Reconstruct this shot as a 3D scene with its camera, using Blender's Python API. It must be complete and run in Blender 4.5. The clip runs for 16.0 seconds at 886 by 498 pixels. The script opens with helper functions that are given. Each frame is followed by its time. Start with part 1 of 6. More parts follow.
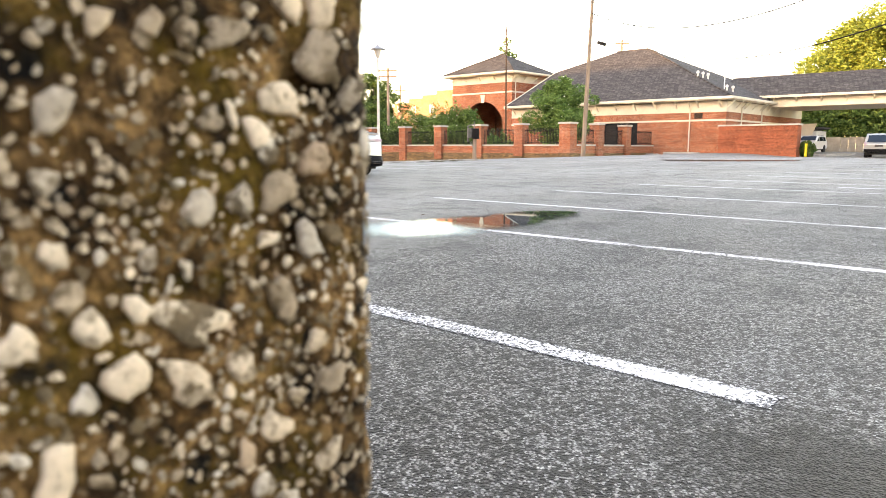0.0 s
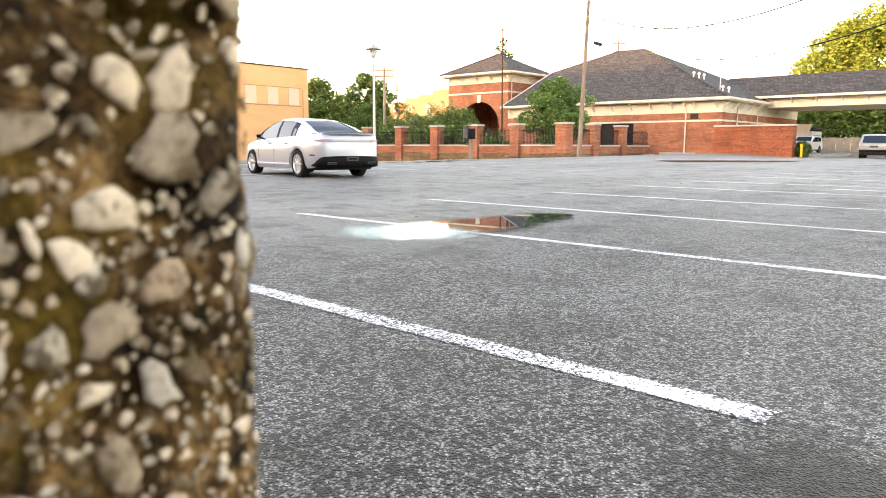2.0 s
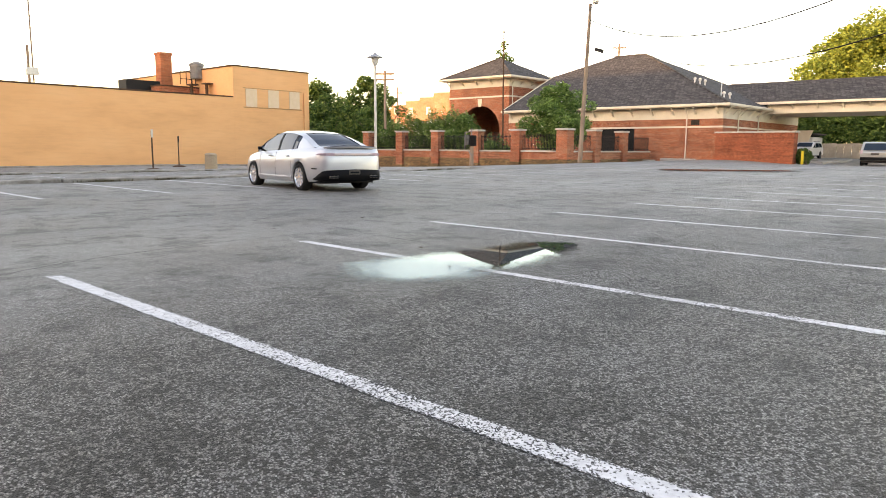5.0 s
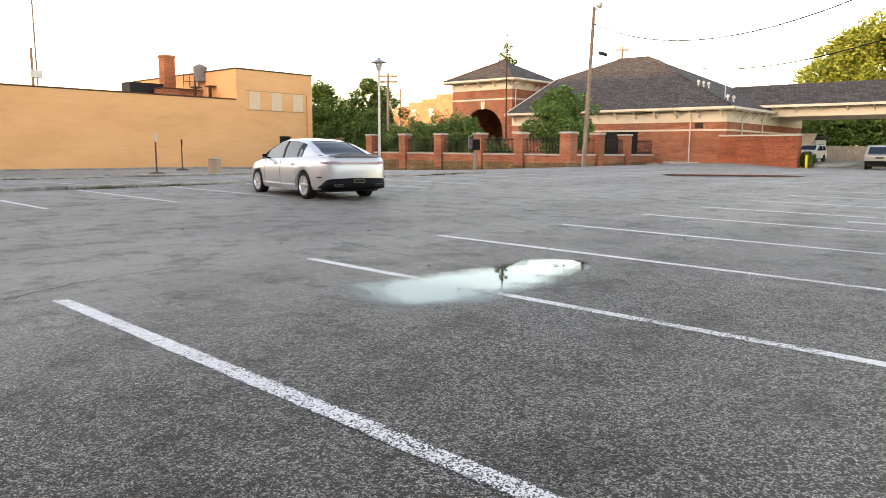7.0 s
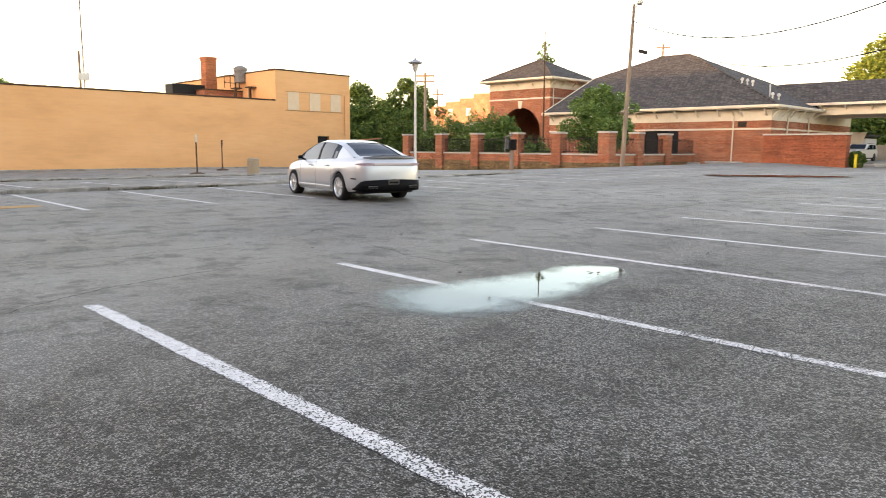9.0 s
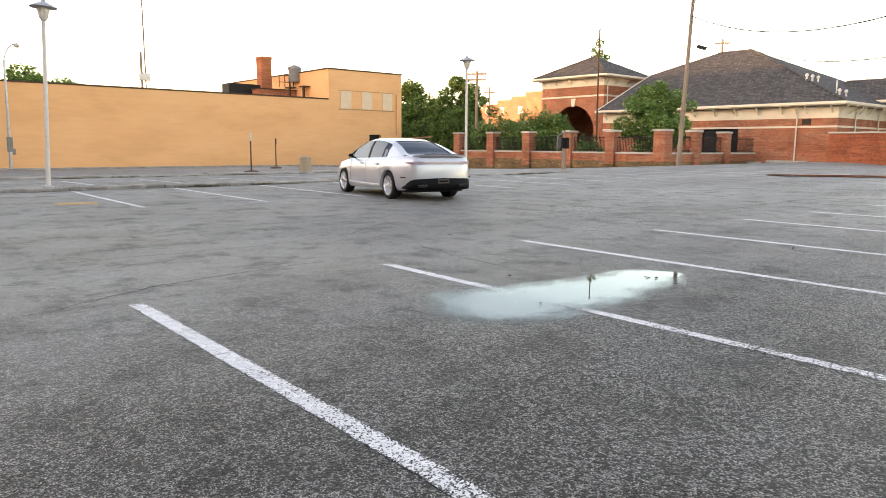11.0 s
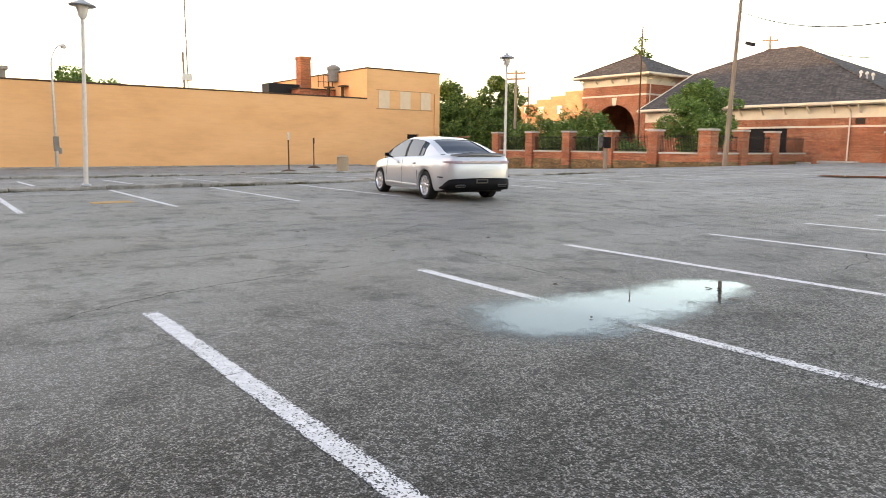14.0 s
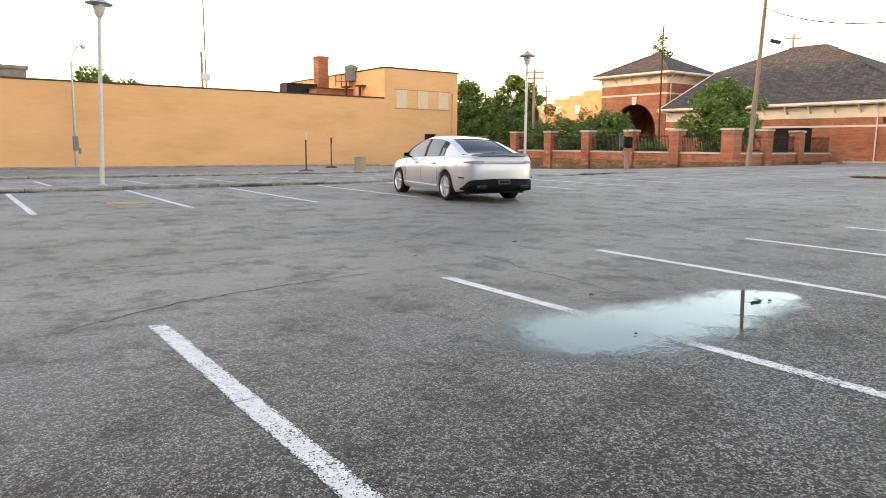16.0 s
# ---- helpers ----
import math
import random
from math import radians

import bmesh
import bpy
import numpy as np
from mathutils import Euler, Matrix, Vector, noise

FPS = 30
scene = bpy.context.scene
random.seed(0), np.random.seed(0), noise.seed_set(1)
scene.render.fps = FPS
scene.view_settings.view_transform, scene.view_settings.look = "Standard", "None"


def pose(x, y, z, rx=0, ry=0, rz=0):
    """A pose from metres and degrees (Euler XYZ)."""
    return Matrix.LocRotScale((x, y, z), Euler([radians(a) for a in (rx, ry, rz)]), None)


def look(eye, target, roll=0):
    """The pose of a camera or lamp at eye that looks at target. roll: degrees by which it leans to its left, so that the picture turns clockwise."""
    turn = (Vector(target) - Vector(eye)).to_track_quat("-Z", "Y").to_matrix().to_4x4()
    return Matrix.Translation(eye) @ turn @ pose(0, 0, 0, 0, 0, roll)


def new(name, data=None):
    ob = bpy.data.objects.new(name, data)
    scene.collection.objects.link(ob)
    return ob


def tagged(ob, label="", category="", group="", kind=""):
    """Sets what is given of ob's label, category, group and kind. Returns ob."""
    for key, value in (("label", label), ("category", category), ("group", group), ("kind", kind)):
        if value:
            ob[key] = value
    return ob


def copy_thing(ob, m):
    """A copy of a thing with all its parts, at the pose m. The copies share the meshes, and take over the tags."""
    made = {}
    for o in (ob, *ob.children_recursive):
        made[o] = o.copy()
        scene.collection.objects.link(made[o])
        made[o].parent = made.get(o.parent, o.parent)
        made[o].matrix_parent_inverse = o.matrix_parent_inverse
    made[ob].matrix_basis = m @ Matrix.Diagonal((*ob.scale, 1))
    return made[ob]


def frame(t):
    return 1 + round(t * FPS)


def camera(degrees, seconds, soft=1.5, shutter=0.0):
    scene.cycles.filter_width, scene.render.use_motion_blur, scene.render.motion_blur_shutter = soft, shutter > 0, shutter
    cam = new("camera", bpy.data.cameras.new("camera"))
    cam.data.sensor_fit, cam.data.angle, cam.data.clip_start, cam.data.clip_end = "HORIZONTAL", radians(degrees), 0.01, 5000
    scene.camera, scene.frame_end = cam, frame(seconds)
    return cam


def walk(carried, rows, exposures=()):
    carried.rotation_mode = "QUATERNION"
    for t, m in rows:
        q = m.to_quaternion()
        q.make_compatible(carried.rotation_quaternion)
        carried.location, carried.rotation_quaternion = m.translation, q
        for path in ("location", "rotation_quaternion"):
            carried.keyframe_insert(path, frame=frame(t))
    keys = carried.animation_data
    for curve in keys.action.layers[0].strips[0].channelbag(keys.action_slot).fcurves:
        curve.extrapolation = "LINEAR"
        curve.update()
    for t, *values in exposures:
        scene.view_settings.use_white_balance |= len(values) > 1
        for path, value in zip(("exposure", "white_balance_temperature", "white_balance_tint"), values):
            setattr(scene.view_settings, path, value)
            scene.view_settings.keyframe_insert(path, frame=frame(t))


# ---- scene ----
cam = camera(65.3, 16.0, soft=0.7, shutter=0.5)
cam.data.dof.use_dof, cam.data.dof.focus_distance, cam.data.dof.aperture_fstop = True, 3.0, 16.0

PATH = [
    (0, (3.238, -0.074, 0.733), (1.899, 1.383, 0.442), 0.1),
    (0.5, (3.239, -0.062, 0.735), (1.902, 1.397, 0.445), 0.1),
    (1, (3.236, -0.049, 0.74), (1.9, 1.411, 0.449), 0.1),
    (1.5, (3.23, -0.034, 0.748), (1.897, 1.428, 0.455), 0.2),
    (2, (3.221, -0.021, 0.759), (1.89, 1.443, 0.467), 0.2),
    (2.5, (3.208, -0.01, 0.78), (1.877, 1.454, 0.488), 0.2),
    (3, (3.192, -0.002, 0.812), (1.862, 1.463, 0.519), 0.3),
    (3.5, (3.177, 0.003, 0.857), (1.847, 1.468, 0.565), 0.3),
    (4, (3.159, 0.014, 0.906), (1.83, 1.48, 0.618), 0.3),
    (4.5, (3.143, 0.017, 0.986), (1.814, 1.483, 0.698), 0.4),
    (7, (3.014, 0.034, 1.239), (1.678, 1.495, 0.953), 0.5),
    (7.5, (3.008, 0.053, 1.268), (1.668, 1.511, 0.983), 0.4),
    (8, (2.99, 0.095, 1.283), (1.645, 1.547, 0.996), 0.4),
    (8.5, (2.973, 0.14, 1.283), (1.608, 1.573, 0.995), 0.5),
    (9, (2.962, 0.174, 1.29), (1.55, 1.561, 1.001), 0.4),
    (9.5, (2.935, 0.215, 1.291), (1.485, 1.561, 1.0), 0.5),
    (12, (2.657, 0.457, 1.281), (1.134, 1.719, 0.987), 0.4),
    (12.5, (2.573, 0.526, 1.261), (1.045, 1.782, 0.967), 0.5),
    (13, (2.498, 0.584, 1.251), (0.963, 1.832, 0.956), 0.5),
    (13.5, (2.428, 0.644, 1.253), (0.876, 1.87, 0.959), 0.5),
    (14, (2.367, 0.679, 1.257), (0.792, 1.875, 0.962), 0.5),
    (14.5, (2.278, 0.718, 1.252), (0.685, 1.889, 0.954), 0.5),
    (15, (2.169, 0.771, 1.249), (0.568, 1.932, 0.951), 0.5),
    (15.5, (2.069, 0.813, 1.255), (0.466, 1.972, 0.957), 0.5),
    (16, (1.971, 0.861, 1.256), (0.368, 2.019, 0.96), 0.5),
]
walk(cam, [(t, look(eye, target, roll)) for t, eye, target, roll in PATH], exposures=[(0, 3.34, 11500, 26), (3.0, 3.22, 11500, 26), (4.5, 2.72, 11400, 26), (7, 2.64, 11300, 26), (16, 2.64, 11300, 26)])

# ---- light ----
SUN_AZ, SUN_EL = radians(248.0), radians(7.0)
world = bpy.data.worlds.new("evening_sky")
scene.world = world
world.use_nodes = True
wt = world.node_tree
sky = wt.nodes.new("ShaderNodeTexSky")
sky.sky_type, sky.sun_disc = "NISHITA", False
sky.sun_elevation, sky.sun_rotation = SUN_EL + radians(8), radians(90) - SUN_AZ
sky.air_density, sky.dust_density, sky.ozone_density = 1.0, 0.5, 1.5
back = wt.nodes["Background"]
back.inputs["Strength"].default_value = 0.15
wt.links.new(sky.outputs[0], back.inputs["Color"])

sun = new("sun", bpy.data.lights.new("sun", "SUN"))
sun.data.energy, sun.data.angle, sun.data.color = 1.15, radians(0.6), (1.0, 0.72, 0.42)
sun.matrix_world = look((math.cos(SUN_AZ) * math.cos(SUN_EL) * 50, math.sin(SUN_AZ) * math.cos(SUN_EL) * 50, math.sin(SUN_EL) * 50), (0, 0, 0))


# ---- ground height ----
def smooth(v):
    v = min(1.0, max(0.0, v))
    return v * v * (3 - 2 * v)


def gz(x, y):
    """Height of the ground: level round the stalls, falling to the street, rising to the brick building."""
    z = -0.016 * min(34.0, max(0.0, -x - 20))
    z -= 0.02 * min(25.0, max(0.0, -x - 25)) * smooth((y - 28) / 15)
    z += 0.0065 * min(48.0, max(0.0, y - 9)) * smooth((x + 30) / 12) * (1 - 0.85 * smooth((x + 18) / 6) * smooth((y - 38) / 16))
    return z


# ---- materials ----
def mat(name, rough=0.7, metal=0.0, color=(0.5, 0.5, 0.5)):
    m = bpy.data.materials.new(name)
    m.use_nodes = True
    b = m.node_tree.nodes["Principled BSDF"]
    b.inputs["Roughness"].default_value, b.inputs["Metallic"].default_value = rough, metal
    b.inputs["Base Color"].default_value = (*color, 1)
    b.inputs["Specular IOR Level"].default_value = 0.5 if metal > 0.4 else 0.18
    return m


class N:
    """Short hand for the nodes of one material."""

    def __init__(self, m):
        self.t, self.b = m.node_tree, m.node_tree.nodes["Principled BSDF"]
        self.pos = self.t.nodes.new("ShaderNodeNewGeometry").outputs["Position"]

    def put(self, kind, **values):
        n = self.t.nodes.new(kind)
        for k, v in values.items():
            if k in n.inputs:
                s = n.inputs[k]
                if hasattr(v, "node"):
                    self.t.links.new(v, s)
                else:
                    s.default_value = v
        return n

    def link(self, a, b):
        self.t.links.new(a, b)

    def noise(self, scale, detail=4, rough=0.6, vec=None):
        return self.put("ShaderNodeTexNoise", Vector=vec or self.pos, Scale=scale, Detail=detail, Roughness=rough).outputs["Fac"]

    def voro(self, scale, out="Color", vec=None, feature="F1"):
        n = self.put("ShaderNodeTexVoronoi", Vector=vec or self.pos, Scale=scale)
        n.feature = feature
        return n.outputs[out]

    def ramp(self, fac, stops):
        n = self.put("ShaderNodeValToRGB", Fac=fac)
        e = n.color_ramp.elements
        while len(e) < len(stops):
            e.new(0.5)
        for el, (p, c) in zip(e, stops):
            el.position = p
            el.color = (*c, 1) if isinstance(c, tuple) else (c, c, c, 1)
        return n.outputs["Color"]

    def mix(self, fac, a, b, how="MIX"):
        n = self.t.nodes.new("ShaderNodeMix")
        n.data_type, n.blend_type = "RGBA", how
        for s, v in ((n.inputs[0], fac), (n.inputs[6], a), (n.inputs[7], b)):
            if hasattr(v, "node"):
                self.t.links.new(v, s)
            elif s == n.inputs[0]:
                s.default_value = v
            else:
                s.default_value = (*v, 1) if isinstance(v, tuple) else (v, v, v, 1)
        return n.outputs[2]

    def math(self, op, a, b=0.0, clamp=False):
        n = self.t.nodes.new("ShaderNodeMath")
        n.operation, n.use_clamp = op, clamp
        for s, v in zip(n.inputs, (a, b)):
            if hasattr(v, "node"):
                self.t.links.new(v, s)
            else:
                s.default_value = v
        return n.outputs[0]

    def scaled(self, v):
        n = self.put("ShaderNodeMapping", Vector=self.pos)
        n.inputs["Scale"].default_value = v
        return n.outputs[0]

    def sep(self):
        return self.put("ShaderNodeSeparateXYZ", Vector=self.pos).outputs

    def wallvec(self):
        s = self.sep()
        c = self.t.nodes.new("ShaderNodeCombineXYZ")
        self.link(self.math("ADD", s[0], s[1]), c.inputs[0])
        self.link(s[2], c.inputs[1])
        return c.outputs[0]

    def color(self, c):
        self.link(c, self.b.inputs["Base Color"])

    def rough(self, r):
        self.link(r, self.b.inputs["Roughness"])

    def bump(self, h, strength=0.3, dist=0.01):
        n = self.put("ShaderNodeBump", Height=h, Strength=strength, Distance=dist)
        self.link(n.outputs[0], self.b.inputs["Normal"])


def varied(name, a, b, scale=3.0, rough=0.75, metal=0.0, fine=40.0, bump=0.15, dist=0.004):
    """A surface between two colours, with large stains and fine grain."""
    m = mat(name, rough, metal)
    n = N(m)
    big = n.noise(scale, 5)
    small = n.noise(fine, 3)
    f = n.math("ADD", n.math("MULTIPLY", big, 0.65), n.math("MULTIPLY", small, 0.35))
    n.color(n.ramp(f, [(0.32, a), (0.68, b)]))
    if bump:
        n.bump(small, bump, dist)
    return m


def asphalt_nodes(n):
    """Colour and height of worn asphalt with loose aggregate showing."""
    warp = n.put("ShaderNodeTexNoise", Vector=n.pos, Scale=210.0, Detail=2.0).outputs["Color"]
    bent = n.mix(0.005, n.pos, warp, "ADD")
    sg = n.put("ShaderNodeSeparateColor", Color=n.voro(118, "Color", vec=bent)).outputs[0]
    gap = n.voro(118, "Distance", vec=bent)
    coarse = n.put("ShaderNodeSeparateColor", Color=n.voro(62, "Color", vec=bent)).outputs
    tone = n.ramp(sg, [(0.0, 0.003), (0.24, 0.012), (0.34, 0.19), (0.80, 0.245), (0.92, 0.30), (1.0, 0.38)])
    tone = n.mix(1.0, tone, n.ramp(gap, [(0.36, 1.14), (0.60, 0.16)]), "MULTIPLY")
    # pits between the larger stones, in patches
    pit = n.math("ADD", coarse[1], n.math("MULTIPLY", n.math("SUBTRACT", n.noise(5, 6, 0.75), 0.5), 0.9))
    tone = n.mix(1.0, tone, n.ramp(pit, [(0.30, 0.02), (0.36, 1.16), (0.9, 1.42)]), "MULTIPLY")
    tone = n.mix(1.0, tone, n.ramp(n.noise(44, 4, 0.8), [(0.40, 0.62), (0.56, 1.14)]), "MULTIPLY")
    # smoother, worn film in the driven lane
    sx = n.sep()
    lane = n.ramp(n.math("ADD", n.math("MULTIPLY", sx[0], -0.25), n.math("MULTIPLY", n.noise(1.5, 5, 0.7), 0.3)), [(0.10, 0.0), (1.0, 0.50)])
    # further up the slope, grazing sky gloss put in as a paler tone
    far_sheen = n.ramp(n.math("ADD", n.math("MULTIPLY", sx[1], 0.05), n.math("MULTIPLY", n.noise(0.8, 5, 0.7), 0.25)), [(0.42, 0.0), (0.95, 0.68)])
    bare = n.math("ADD", n.ramp(n.noise(0.7, 5, 0.7), [(0.36, 0.02), (0.62, 0.12)]), n.math("MAXIMUM", lane, far_sheen), True)
    tone = n.mix(bare, tone, (0.285, 0.275, 0.260))
    tint = n.ramp(n.noise(0.35, 4, 0.6), [(0.35, (0.90, 0.875, 0.83)), (0.65, (0.85, 0.87, 0.87))])
    tone = n.mix(1.0, tone, tint, "MULTIPLY")
    tone = n.mix(1.0, tone, n.ramp(n.noise(0.20, 6, 0.65), [(0.33, 0.82), (0.62, 1.15)]), "MULTIPLY")
    # dark oily stains with ragged edges
    tone = n.mix(1.0, tone, n.ramp(n.noise(1.5, 7, 0.75), [(0.38, 0.52), (0.50, 1.08)]), "MULTIPLY")
    tone = n.mix(1.0, tone, n.ramp(n.noise(6.0, 5, 0.8, vec=n.scaled((1.0, 0.6, 1))), [(0.32, 0.40), (0.40, 1.02)]), "MULTIPLY")
    drive = n.ramp(n.noise(0.6, 5, 0.6, vec=n.scaled((0.9, 0.09, 1))), [(0.36, 0.82), (0.6, 1.08)])
    tone = n.mix(1.0, tone, drive, "MULTIPLY")
    # small dark drips
    blot = n.voro(1.1, "Distance", vec=n.mix(0.16, n.pos, n.put("ShaderNodeTexNoise", Vector=n.pos, Scale=9.0, Detail=4.0).outputs["Color"], "ADD"))
    tone = n.mix(1.0, tone, n.ramp(blot, [(0.03, 0.45), (0.12, 1.0)]), "MULTIPLY")
    oil = n.put("ShaderNodeVectorMath", Vector=n.pos)
    oil.operation = "DISTANCE"
    oil.inputs[1].default_value = (2.95, 1.62, 0)
    wet = n.math("ADD", oil.outputs["Value"], n.math("MULTIPLY", n.noise(6, 4), 0.5))
    tone = n.mix(1.0, tone, n.ramp(wet, [(0.42, 0.16), (0.72, 1.0)]), "MULTIPLY")
    return tone, n.math("SUBTRACT", n.math("MULTIPLY", sg, 0.5), gap)


ASPHALT = mat("asphalt", 0.52)
ASPHALT.node_tree.nodes["Principled BSDF"].inputs["Specular IOR Level"].default_value = 0.2
n = N(ASPHALT)
tone, height = asphalt_nodes(n)
n.color(tone)
n.bump(height, 1.0, 0.010)

PAINT = mat("worn_white_paint", 0.75)
n = N(PAINT)
tone, height = asphalt_nodes(n)
gr = n.put("ShaderNodeSeparateColor", Color=n.voro(118, "Color")).outputs[0]
side = n.sep()
worn_end = n.ramp(n.math("MULTIPLY", n.math("ADD", side[0], 3.5), 0.16), [(0.35, 0.0), (0.58, 0.06), (0.76, 0.13), (0.86, 0.08), (0.93, 0.0)])
grime = n.math("ADD", n.math("MULTIPLY", gr, 0.34), n.math("ADD", n.math("MULTIPLY", n.noise(48, 4, 0.75), 0.34), n.math("MULTIPLY", n.noise(3.0, 5, 0.7), 0.42)))
rim = n.t.nodes.new("ShaderNodeAttribute")
rim.attribute_name = "rim"
wear = n.math("ADD", n.math("ADD", worn_end, grime), n.math("MULTIPLY", n.math("POWER", rim.outputs["Fac"], 2.0), 0.20))
n.color(n.mix(n.ramp(wear, [(0.675, 0.0), (0.73, 0.97)]), n.ramp(n.noise(18, 4), [(0.3, (0.46, 0.46, 0.455)), (0.7, (0.66, 0.66, 0.655))]), n.mix(1.0, tone, 0.6, "MULTIPLY")))
n.bump(height, 0.4, 0.003)



def rain_water(name, tilt_x, tilt_y):
    """Shallow water: clear towards its gritty edge, rough where it is only a film."""
    m = mat(name, 0.02, 0.0, (0.02, 0.022, 0.02))
    n = N(m)
    tilt = n.t.nodes.new("ShaderNodeCombineXYZ")
    tilt.inputs[0].default_value, tilt.inputs[1].default_value, tilt.inputs[2].default_value = tilt_x, tilt_y, 1.0
    clear = n.t.nodes.new("ShaderNodeBsdfTransparent")
    wet = n.t.nodes.new("ShaderNodeAttribute")
    wet.attribute_name = "depth"
    grit = n.put("ShaderNodeSeparateColor", Color=n.voro(110, "Color")).outputs[0]
    edge = n.math("ADD", wet.outputs["Fac"], n.math("MULTIPLY", n.math("SUBTRACT", grit, 0.5), 0.38))
    edge = n.math("ADD", edge, n.math("MULTIPLY", n.math("SUBTRACT", n.noise(9, 4), 0.5), 0.5))
    mx = n.t.nodes.new("ShaderNodeMixShader")
    n.link(n.ramp(edge, [(0.08, 0.0), (0.55, 1.0)]), mx.inputs[0])
    n.link(clear.outputs[0], mx.inputs[1])
    film = n.ramp(n.math("MULTIPLY", n.math("ADD", n.sep()[1], n.math("MULTIPLY", n.noise(2.5, 4), 0.5)), 0.1), [(0.485, 0.20), (0.525, 0.012)])
    shine = n.put("ShaderNodeBsdfGlossy", Color=(0.66, 0.80, 0.89, 1), Roughness=film, Normal=tilt.outputs[0])
    bed = n.put("ShaderNodeBsdfDiffuse", Color=(0.03, 0.034, 0.034, 1))
    top = n.t.nodes.new("ShaderNodeMixShader")
    n.link(n.put("ShaderNodeFresnel", IOR=1.42).outputs[0], top.inputs[0])
    n.link(bed.outputs[0], top.inputs[1])
    n.link(shine.outputs[0], top.inputs[2])
    n.link(top.outputs[0], mx.inputs[2])
    n.link(mx.outputs[0], n.t.nodes["Material Output"].inputs["Surface"])
    return m


WATER = rain_water("rain_water", -0.0062, 0.0081)
FARWATER = rain_water("rain_water_upper", 0.0, 0.0)

CONCRETE = varied("weathered_concrete", (0.22, 0.205, 0.185), (0.46, 0.44, 0.40), 2.5, 0.9, 0, 60, 0.4)
BOARD = varied("faded_window_board", (0.62, 0.45, 0.30), (0.70, 0.53, 0.38), 1.5, 0.8, 0, 25, 0.05)
SILLBROWN = varied("brown_painted_sill", (0.38, 0.20, 0.10), (0.48, 0.265, 0.13), 2, 0.8)
ROOFGREY = varied("weathered_sheet_metal", (0.11, 0.105, 0.098), (0.27, 0.26, 0.245), 2, 0.6)
KERBSTONE = varied("broken_kerb_concrete", (0.10, 0.09, 0.075), (0.40, 0.375, 0.34), 1.6, 0.95, 0, 18, 0.6, 0.02)
STONE = varied("limestone_coping", (0.34, 0.31, 0.27), (0.50, 0.47, 0.41), 3, 0.85)
CREAM = varied("cream_painted_trim", (0.56, 0.47, 0.36), (0.68, 0.59, 0.46), 1.2, 0.6, 0, 20, 0.05)
IRON = varied("black_painted_iron", (0.010, 0.010, 0.011), (0.02, 0.02, 0.021), 5, 0.45, 0.3)
STEEL = varied("galvanised_steel", (0.30, 0.31, 0.32), (0.46, 0.47, 0.47), 6, 0.45, 0.7)
RUST = varied("rusty_brown_steel", (0.05, 0.028, 0.018), (0.12, 0.07, 0.045), 12, 0.8, 0.2)
LAMPWHITE = varied("off_white_enamel", (0.47, 0.43, 0.39), (0.62, 0.57, 0.51), 6, 0.5)
POLEWOOD = mat("weathered_pole_wood", 0.9)
n = N(POLEWOOD)
f = n.noise(14, 6, 0.7, n.scaled((1, 1, 0.05)))
n.color(n.ramp(f, [(0.3, (0.14, 0.10, 0.075)), (0.7, (0.36, 0.265, 0.20))]))
n.bump(f, 0.4, 0.01)
DARK = mat("dark_interior", 0.6, 0, (0.012, 0.012, 0.013))
RUBBER = varied("black_rubber", (0.008, 0.008, 0.008), (0.018, 0.018, 0.018), 20, 0.8)
BLACKPLASTIC = mat("black_trim_plastic", 0.5, 0, (0.006, 0.006, 0.007))
BLACKPLASTIC.node_tree.nodes["Principled BSDF"].inputs["Specular IOR Level"].default_value = 0.06
CHROME = mat("bright_alloy", 0.22, 1.0, (0.72, 0.72, 0.73))


def brick_material(name, c1, c2, mortar, dirt=0.5):
    m = mat(name, 0.88)
    n = N(m)
    b = n.put("ShaderNodeTexBrick", Vector=n.wallvec(), Scale=1.0)
    b.inputs["Color1"].default_value, b.inputs["Color2"].default_value, b.inputs["Mortar"].default_value = (*c1, 1), (*c2, 1), (*mortar, 1)
    b.inputs["Mortar Size"].default_value, b.inputs["Brick Width"].default_value, b.inputs["Row Height"].default_value = 0.008, 0.21, 0.075
    st = n.ramp(n.noise(0.6, 6, 0.65), [(0.3, dirt), (0.65, 1.1)])
    course = n.ramp(n.noise(1.0, 4, 0.7, n.scaled((0.5, 0.5, 9.0))), [(0.34, 0.72), (0.60, 1.14)])
    n.color(n.mix(1.0, n.mix(1.0, b.outputs["Color"], n.mix(1.0, st, course, "MULTIPLY"), "MULTIPLY"), n.ramp(n.noise(7, 7, 0.75), [(0.32, 0.62), (0.66, 1.28)]), "MULTIPLY"))
    n.bump(b.outputs["Fac"], -0.4, 0.006)
    return m


BRICK = brick_material("red_brick", (0.41, 0.116, 0.056), (0.30, 0.086, 0.043), (0.42, 0.25, 0.17), 0.66)
OLDBRICK = brick_material("mossy_old_brick", (0.30, 0.17, 0.075), (0.12, 0.075, 0.042), (0.20, 0.15, 0.09), 0.45)
ORANGEBRICK = brick_material("orange_brick", (0.50, 0.20, 0.11), (0.42, 0.165, 0.09), (0.42, 0.28, 0.2), 0.7)

